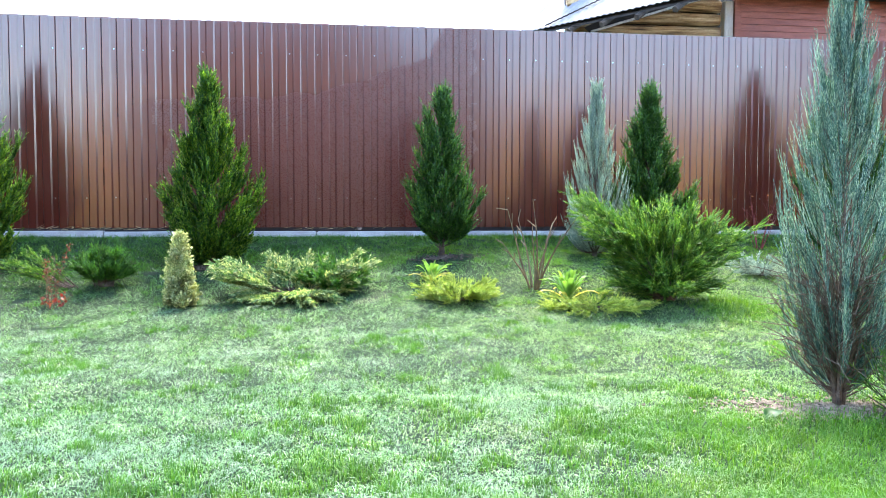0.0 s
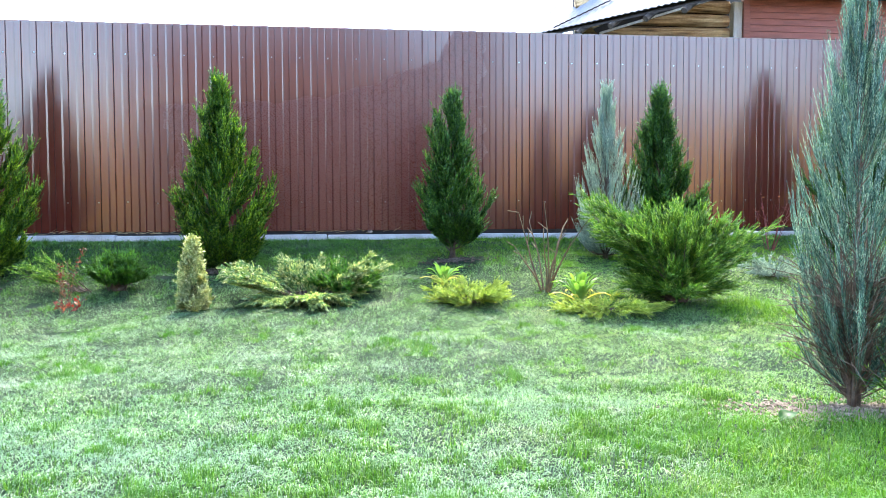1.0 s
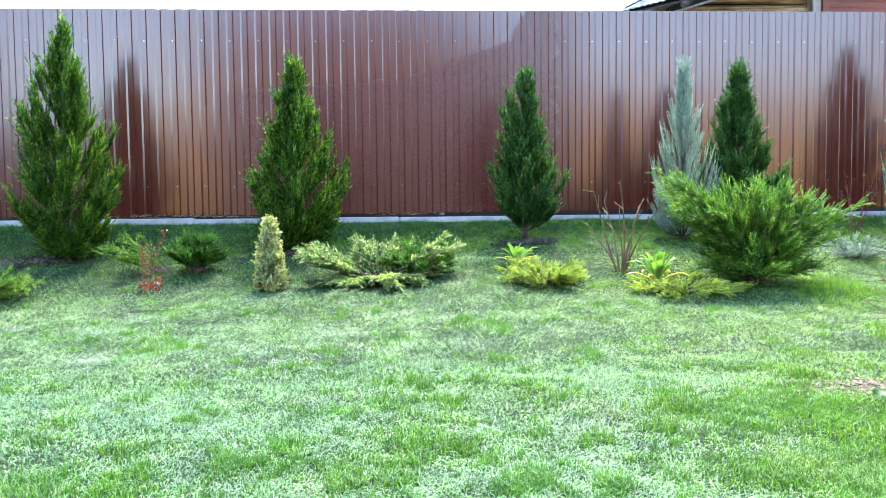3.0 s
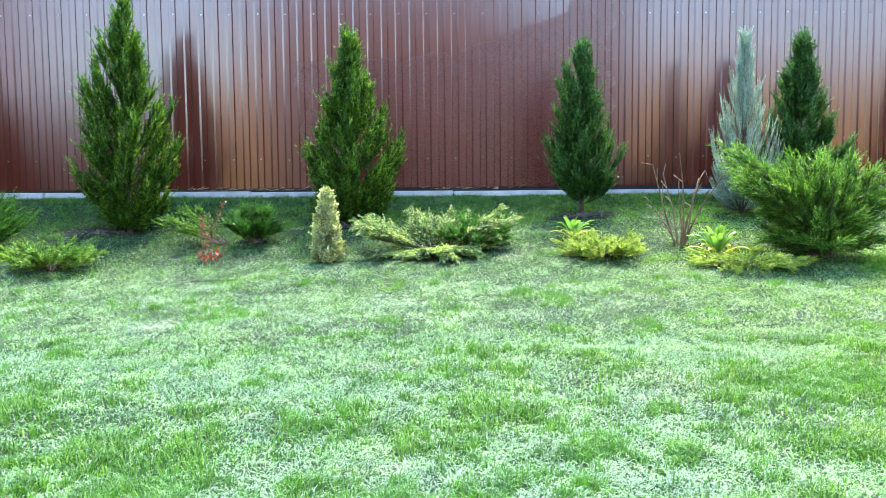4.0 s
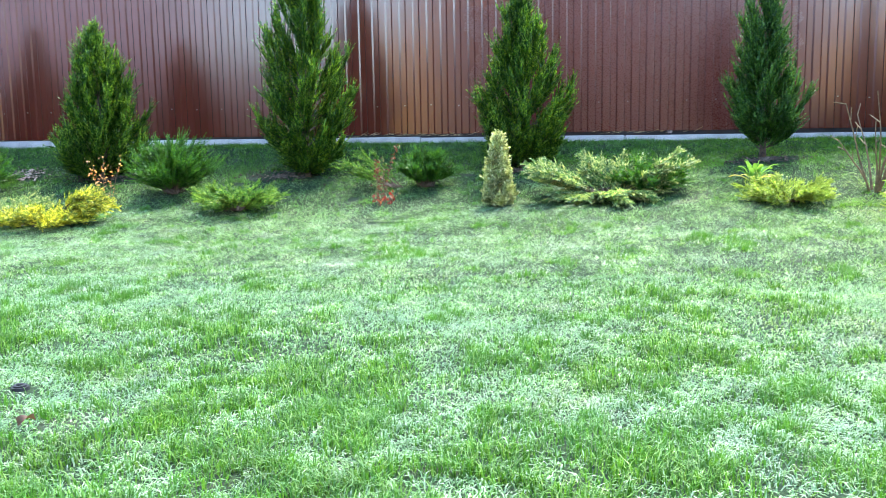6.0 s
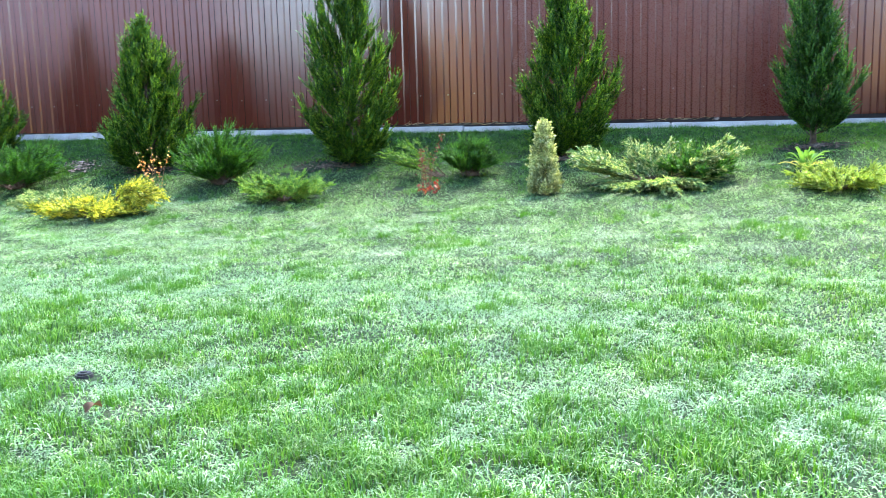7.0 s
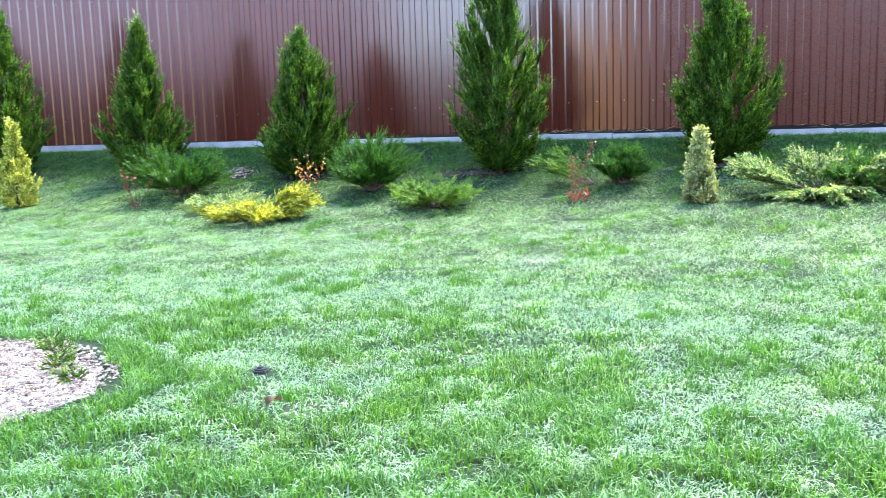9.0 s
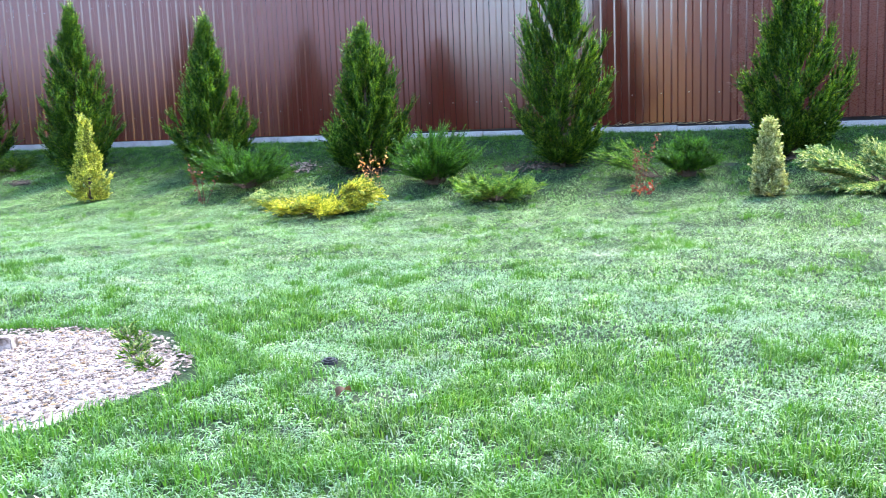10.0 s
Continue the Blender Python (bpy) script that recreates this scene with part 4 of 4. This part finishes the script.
stem_shrub("bare_shrub", "bare upright brown stems with a few side twigs", 4.68, -2.05, 0.66, 9, 84, M_TWIG, None, 0, 0.24, 0.02, 0.0105, twigs=1)
stem_shrub("red_twig_shrub", "small shrub with dark red twigs by the fence", 7.25, -0.83, 0.55, 9, 85, M_REDTWIG, M_RUSTLEAF, 40, 0.5, 0.02, 0.004)
stem_shrub("red_twig_shrub", "thin shrub with reddish twigs and few leaves", -3.1, -2.1, 0.45, 5, 86, M_REDTWIG, M_RUSTLEAF, 60, 0.5, 0.025, 0.003)


# ---- beds and small things on the lawn ----
def bed_outline(cx, cy, rx, ry, seed, n=40):
    rg = np.random.default_rng(seed)
    ang = np.arange(n) * 2 * math.pi / n
    w = 1 + 0.07 * np.sin(ang * 3 + rg.random() * 6) + 0.05 * np.sin(ang * 5 + rg.random() * 6) + 0.03 * np.sin(ang * 9 + rg.random() * 6) + rg.normal(size=n) * 0.015
    return cx + np.cos(ang) * rx * w, cy + np.sin(ang) * ry * w


def bed(name, label, cx, cy, rx, ry, seed, mat, lift=0.012, kind="structure"):
    ox, oy = bed_outline(cx, cy, rx * 0.93, ry * 0.93, seed)
    n = len(ox)
    v, rings = [], 14
    for j in range(rings + 1):
        u = j / rings
        x, y = cx + (ox - cx) * u, cy + (oy - cy) * u
        v.append(np.column_stack([x, y, ground_z(x, y) + lift * (1 - u ** 4) + 0.004 - 0.02 * (u > 0.99)]))
    v = np.concatenate(v)
    i = np.arange(n)
    i2 = (i + 1) % n
    f = [np.concatenate([np.column_stack([j * n + i, (j + 1) * n + i, (j + 1) * n + i2]), np.column_stack([j * n + i, (j + 1) * n + i2, j * n + i2])]) for j in range(rings)]
    return tagged(part(name, np_mesh(name, v, np.concatenate(f), mat, smooth=True), mat, None), label, "bed", kind=kind)


BEDS = [("gravel_bed", "pale gravel bed cut into the lawn", -0.53, -6.7, 0.95, 0.7, 1, M_GRAVEL, 0.0),
        ("mulch_bed", "crumbly pale mulch round the foot of a juniper", 5.42, -4.98, 0.24, 0.1, 2, M_MULCH, 0.004)]
for b in BEDS:
    bed(*b[:7], b[7], b[8])


def chips(name, label, cx, cy, rx, ry, n, seed, mat, size=(0.006, 0.02), flat=0.5, soft=False):
    rg = np.random.default_rng(seed)
    a, r = rg.random(n) * 2 * math.pi, (np.abs(rg.normal(size=n)) * 0.5 if soft else np.sqrt(rg.random(n)) * 0.95)
    x, y = cx + np.cos(a) * r * rx, cy + np.sin(a) * r * ry
    z = ground_z(x, y) + 0.014
    s = size[0] + (size[1] - size[0]) * rg.random((n, 1, 1)) ** 2
    octa = np.array([(1, 0, 0), (0, 1, 0), (-1, 0, 0), (0, -1, 0), (0, 0, flat), (0, 0, -flat)], float)
    v = octa[None] * s * (0.6 + 0.8 * rg.random((n, 6, 1)))
    th = rg.random(n) * 6.28
    co, si = np.cos(th)[:, None], np.sin(th)[:, None]
    v = np.stack([v[..., 0] * co - v[..., 1] * si * 0.7, v[..., 0] * si + v[..., 1] * co * 0.7, v[..., 2]], -1)
    v += np.column_stack([x, y, z])[:, None]
    f = np.array([(0, 1, 4), (1, 2, 4), (2, 3, 4), (3, 0, 4), (1, 0, 5), (2, 1, 5), (3, 2, 5), (0, 3, 5)])
    f = (f[None] + (np.arange(n) * 6)[:, None, None]).reshape(-1, 3)
    return tagged(part(name, np_mesh(name, v.reshape(-1, 3), f, mat), mat, None), label, "gravel", kind="stuff")


chips("gravel", "loose pale pebbles and wood chips in the bed", -0.55, -6.7, 0.93, 0.72, 10000, 3, M_PEBBLE, (0.003, 0.014))
chips("garden_debris", "dark bits of bark and twig among the gravel", -0.55, -6.7, 0.85, 0.66, 1300, 8, M_TWIG, (0.004, 0.014), 0.35)
chips("mulch", "pale wood chips and dry clods round a juniper", 5.36, -5.02, 0.6, 0.26, 2600, 4, M_MULCH, (0.006, 0.022), soft=True)
EARTH = ((-2.77, -0.95, 0.25, 0.16), (-0.1, -1.05, 0.4, 0.2), (2.05, -1.1, 0.25, 0.15), (4.1, -1.1, 0.35, 0.16), (1.3, -0.95, 0.13, 0.1), (-1.85, -1.05, 0.35, 0.18), (-6.3, -1.4, 0.2, 0.1), (6.0, -1.1, 0.3, 0.15))
for k, (x, y, rx, ry) in enumerate(EARTH):
    pale = k == 0
    chips("bare_earth", "bare patch of pale crumbly earth in the bank" if pale else "dark crumbly earth showing through the grass", x, y, rx * 1.1, ry * 1.1, 420, 20 + k, M_CLOD if pale else M_DARKEARTH,
          (0.008, 0.024) if pale else (0.006, 0.018), soft=True)

HOLLOWS = ((1.16, -2.5, 0.17, 0.06), (-0.42, -1.3, 0.1, 0.07), (0.75, -1.75, 0.08, 0.05), (1.6, -1.2, 0.1, 0.05))      # small dark hollows with no grass

slab = thing("stone_slab", (-0.82, -6.4, gz(-0.82, -6.4)), "flat pinkish stone slab half buried in gravel", "stone")
bm = bmesh.new()
pts = [(-0.13, -0.05), (0.02, -0.07), (0.14, 0.0), (0.1, 0.07), (-0.06, 0.08)]
top = [bm.verts.new((x, y, 0.035 + 0.02 * (x > 0))) for x, y in pts]
low = [bm.verts.new((x * 1.05, y * 1.05, -0.02)) for x, y in pts]
bm.faces.new(top)
bm.faces.new(low[::-1])
for i in range(5):
    bm.faces.new((low[i], low[(i + 1) % 5], top[(i + 1) % 5], top[i]))
bmesh.ops.bevel(bm, geom=bm.edges[:], offset=0.006, segments=2, affect="EDGES")
part("body", bm, M_PEBBLE, slab)

for k in range(9):
    wx, wy = -0.42 + 0.066 * k + 0.025 * math.sin(5 * k), -6.03 - 0.058 * k
    spreader("weed_clump", "low olive weeds growing in a strip across the gravel", wx, wy, 0.05, 5, 40, 9, 5, (M_CONIFER, M_VARIEG, M_CONIFER)[k % 3], 153 + 10 * k,
             plume=(0.02, 0.04), category="weed", width=0.003, spread=0.0005)

cap = thing("sprinkler_cap", (0.72, -6.22, gz(0.72, -6.22) - 0.004), "black plastic sprinkler cap sunk in the grass", "sprinkler")
bm = bmesh.new()
bmesh.ops.create_cone(bm, cap_ends=True, segments=20, radius1=0.033, radius2=0.028, depth=0.03, matrix=pose(0, 0, 0.005))
bmesh.ops.bevel(bm, geom=[e for e in bm.edges if e.verts[0].co.z > 0 and e.verts[1].co.z > 0], offset=0.006, segments=2, affect="EDGES")
cap_body = part("body", bm, M_BLACK, cap)
bm = bmesh.new()
bmesh.ops.create_cone(bm, cap_ends=True, segments=12, radius1=0.013, radius2=0.01, depth=0.006, matrix=pose(0, 0, 0.022))
part("nozzle", bm, M_BLACK, cap_body)


def flat_leaf(x, y, ln, wd, az, mat, label, lift=0.03):
    root = thing("fallen_leaf", (x, y, gz(x, y) + lift), label, "leaf")
    v, f = [], []
    for j in range(7):
        u = j / 6
        ww = wd * math.sin(math.pi * min(1, u * 0.94 + 0.05)) ** 0.8
        for s in (-1, -0.5, 0, 0.5, 1):
            v.append(((u - 0.5) * ln, s * ww, 0.012 * abs(s) + 0.015 * math.sin(u * 3 + s)))
    for j in range(6):
        for s in range(4):
            o = j * 5 + s
            f += [(o, o + 1, o + 6), (o, o + 6, o + 5)]
    part("blade", np_mesh("blade", np.array(v), np.array(f), mat, smooth=True), mat, root)
    root.rotation_euler = (0.15, -0.2, az)
    return root


flat_leaf(1.0, -6.6, 0.05, 0.012, 0.5, M_DRYLEAF, "curled dry brown leaf lying on the lawn", 0.02)
flat_leaf(5.0, -5.16, 0.11, 0.038, 0.2, M_DEEP, "broad green leaf lying by the juniper")
spreader("grass_tuft", "longer grass tuft at the edge of the mulch", 5.62, -5.2, 0.26, 35, 80, 60, 3, M_BUSH, 57, plume=(0.1, 0.18), k=4, side=0.4, start=0.1, category="grass")


# ---- the lawn ----
def lawn():
    """Grass blades, denser and finer shaped where the camera passes nearest."""
    rg = np.random.default_rng(99)
    zones = [(-1.8, 5.4, -7.45, -6.0, 18500), (-3.4, 6.8, -6.0, -4.2, 15500), (-5.9, 8.4, -4.2, -2.2, 21000), (-9.0, 10.0, -2.2, -0.1, 15000), (-8, -1.8, -7.45, -6.0, 4000), (-8, -3.4, -6.0, -4.2, 4000),
             (5.4, 9, -7.45, -6.0, 4000), (6.8, 9, -6.0, -4.2, 4000), (-8, 9, -10.5, -7.45, 4000)]
    V, F, S, n0 = [], [], [], 0
    for x0, x1, y0, y1, dens in zones:
        n = int((x1 - x0) * (y1 - y0) * dens)
        x, y = x0 + (x1 - x0) * rg.random(n), y0 + (y1 - y0) * rg.random(n)
        wide = np.ones(n)
        if dens > 14000:      # sparser, broader blades at both ends of the lawn
            side = (x < 2.1 - 1.22 * (y + 8.95)) | (x > 3.2 + 0.74 * (y + 8.95))
            stay = ~side | (rg.random(n) < 0.22)
            x, y, wide = x[stay], y[stay], np.where(side, 2.3, 1.0)[stay]
            n = len(x)
        tuft = vnoise(x, y, 0.28, 7) * 0.3 + vnoise(x, y, 0.11, 8) * 0.38 + vnoise(x, y, 0.045, 13) * 0.32
        tuft = np.clip((tuft - 0.45 + 0.09 * np.clip((-6.0 - y) / 1.0, 0, 1) - 0.13 * np.clip(2.2 - np.abs(y + 3.3), 0, 1)) / 0.23, 0, 1)
        near = np.clip((-5.9 - y) / 0.9, 0, 1)
        tuft = np.clip(tuft + near * (vnoise(x, y, 0.13, 17) - 0.59 + 0.17 * np.clip((x - 0.5) / 2, 0, 1)) * 1.1, 0, 1)
        # more pale short blades from here to the fence, painting the glinting sheen
        tuft = np.clip(tuft - 0.3 * np.clip((y + 2.8) / 0.5, 0, 1), 0, 1)
        # more dark blades close to the fence, deepening its shade by colour
        bank = np.clip((y + 1.0 + 0.5 * vnoise(x, y, 0.3, 15)) / 0.5, 0, 1)
        tuft = np.maximum(tuft, np.exp(-((x - 6.1) ** 2 + (y + 2.65) ** 2) / 0.1))
        fresh = np.clip((x - 3.9 + 0.8 * (vnoise(x, y, 0.4, 14) - 0.5)) / 0.5, 0, 1) * np.clip((-4.9 - y) / 0.3, 0, 1)
        tuft = np.maximum(tuft, 0.8 * fresh)
        thin = vnoise(x, y, 0.5, 9) * 0.5 + vnoise(x, y, 0.13, 10) * 0.5
        keep = rg.random(n) < np.clip(1.75 - 1.7 * thin, 0.45, 1)
        for b in BEDS:
            ring = ((x - b[2]) / (b[4] * 0.97)) ** 2 + ((y - b[3]) / (b[5] * 0.97)) ** 2
            keep &= ring > 1 + 0.6 * (vnoise(x, y, 0.12, 12) - 0.62)
            tuft = np.where(ring < 1.35, np.maximum(tuft, 0.95), tuft)
        for ex, ey, rx, ry in EARTH:
            keep &= ((x - ex) / rx) ** 2 + ((y - ey) / ry) ** 2 > 0.25 + 0.9 * vnoise(x, y, 0.06, 16)
        for ex, ey, rx, ry in HOLLOWS:
            keep &= ((x - ex) / rx) ** 2 + ((y - ey) / ry) ** 2 > 0.4 + 0.9 * vnoise(x, y, 0.05, 18)
        keep &= (x - 0.73) ** 2 + (y + 6.24) ** 2 > 0.065 ** 2
        x, y, tuft, bank, wide = x[keep], y[keep], tuft[keep], bank[keep], wide[keep]
        n = len(x)
        z = ground_z(x, y)
        tall = rg.random(n) < 0.1 + 0.85 * tuft + 0.2 * fresh[keep] + 0.65 * bank
        h = np.where(tall, 0.022 + 0.03 * tuft * (1 - 0.6 * bank), 0.018 + 0.016 * tuft) * (0.5 + 0.9 * rg.random(n))
        h = np.where((y > -0.24) & (y < -0.1), h * 1.7, h)
        w = np.where(tall, 0.0011, 0.0012) + 0.0013 * rg.random(n)
        w *= wide
        if y0 > -4.3:
            w *= 1.15 if y0 < -3 else 1.4
        if dens < 12000:
            w *= 3.4
        az = rg.random(n) * 2 * math.pi * 0.85 + vnoise(x, y, 0.12, 11) * 6.28
        lean = np.where(tall, 0.2 + 0.8 * rg.random(n), 0.85 + 0.8 * rg.random(n))
        d = np.column_stack([np.cos(az), np.sin(az), 0 * az])
        s = np.column_stack([-np.sin(az), np.cos(az), 0 * az])
        p = np.column_stack([x, y, z - 0.004])
        up = np.array([0, 0, 1.0])
        hh, ww, le = h[:, None], w[:, None], lean[:, None]
        mid = p + up * hh * 0.62 + d * hh * 0.38 * le
        tip = p + up * hh * (1.0 - 0.28 * le) + d * hh * 1.15 * le
        slot = tall.astype(int)
        if dens < 12000 or y0 > -4.3:
            o = np.arange(n) * 3
            V.append(np.stack([p + s * ww, p - s * ww, tip], 1).reshape(-1, 3))
            F.append(np.column_stack([o, o + 1, o + 2]) + n0)
            S.append(slot)
            n0 += n * 3
            continue
        o = np.arange(n) * 5
        V.append(np.stack([p + s * ww, p - s * ww, mid + s * ww * 0.85, mid - s * ww * 0.85, tip], 1).reshape(-1, 3))
        F.append(np.concatenate([np.column_stack([o, o + 1, o + 3]), np.column_stack([o, o + 3, o + 2]), np.column_stack([o + 2, o + 3, o + 4])]) + n0)
        S.append(np.tile(slot, 3))
        n0 += n * 5
    me = np_mesh("lawn_grass", np.concatenate(V), np.concatenate(F), [M_GRASS, M_TUFT], np.concatenate(S))
    return tagged(part("lawn_grass", me, M_GRASS, None), "short wet patchy lawn grass glinting in back light", "grass", kind="stuff")


lawn()


def straw():
    rg = np.random.default_rng(98)
    n = 170
    x = rg.choice([-6.5, -4.8, -3.0, 0.6, 1.1, 1.4, 0.8, 3.1], n) + rg.normal(size=n) * 0.35
    y = -0.02 + rg.normal(size=n) * 0.03
    a = np.column_stack([x, y, 0.055 + 0.02 * rg.random(n)])
    az = rg.normal(size=n) * 0.5
    b = a + np.column_stack([np.cos(az) * 0.08, np.sin(az) * 0.05, 0.015 * rg.normal(size=n) + 0.008]) * rg.choice([-1, 1], n)[:, None]
    b[:, 2] = np.maximum(b[:, 2], 0.055)
    me = np_mesh("dry_grass", *tubes(a, b, 0.0018, 0.0012, 3), M_STRAW)
    return tagged(part("dry_grass", me, M_STRAW, None), "dry straw caught in the gap under the fence", "straw", kind="stuff")


straw()
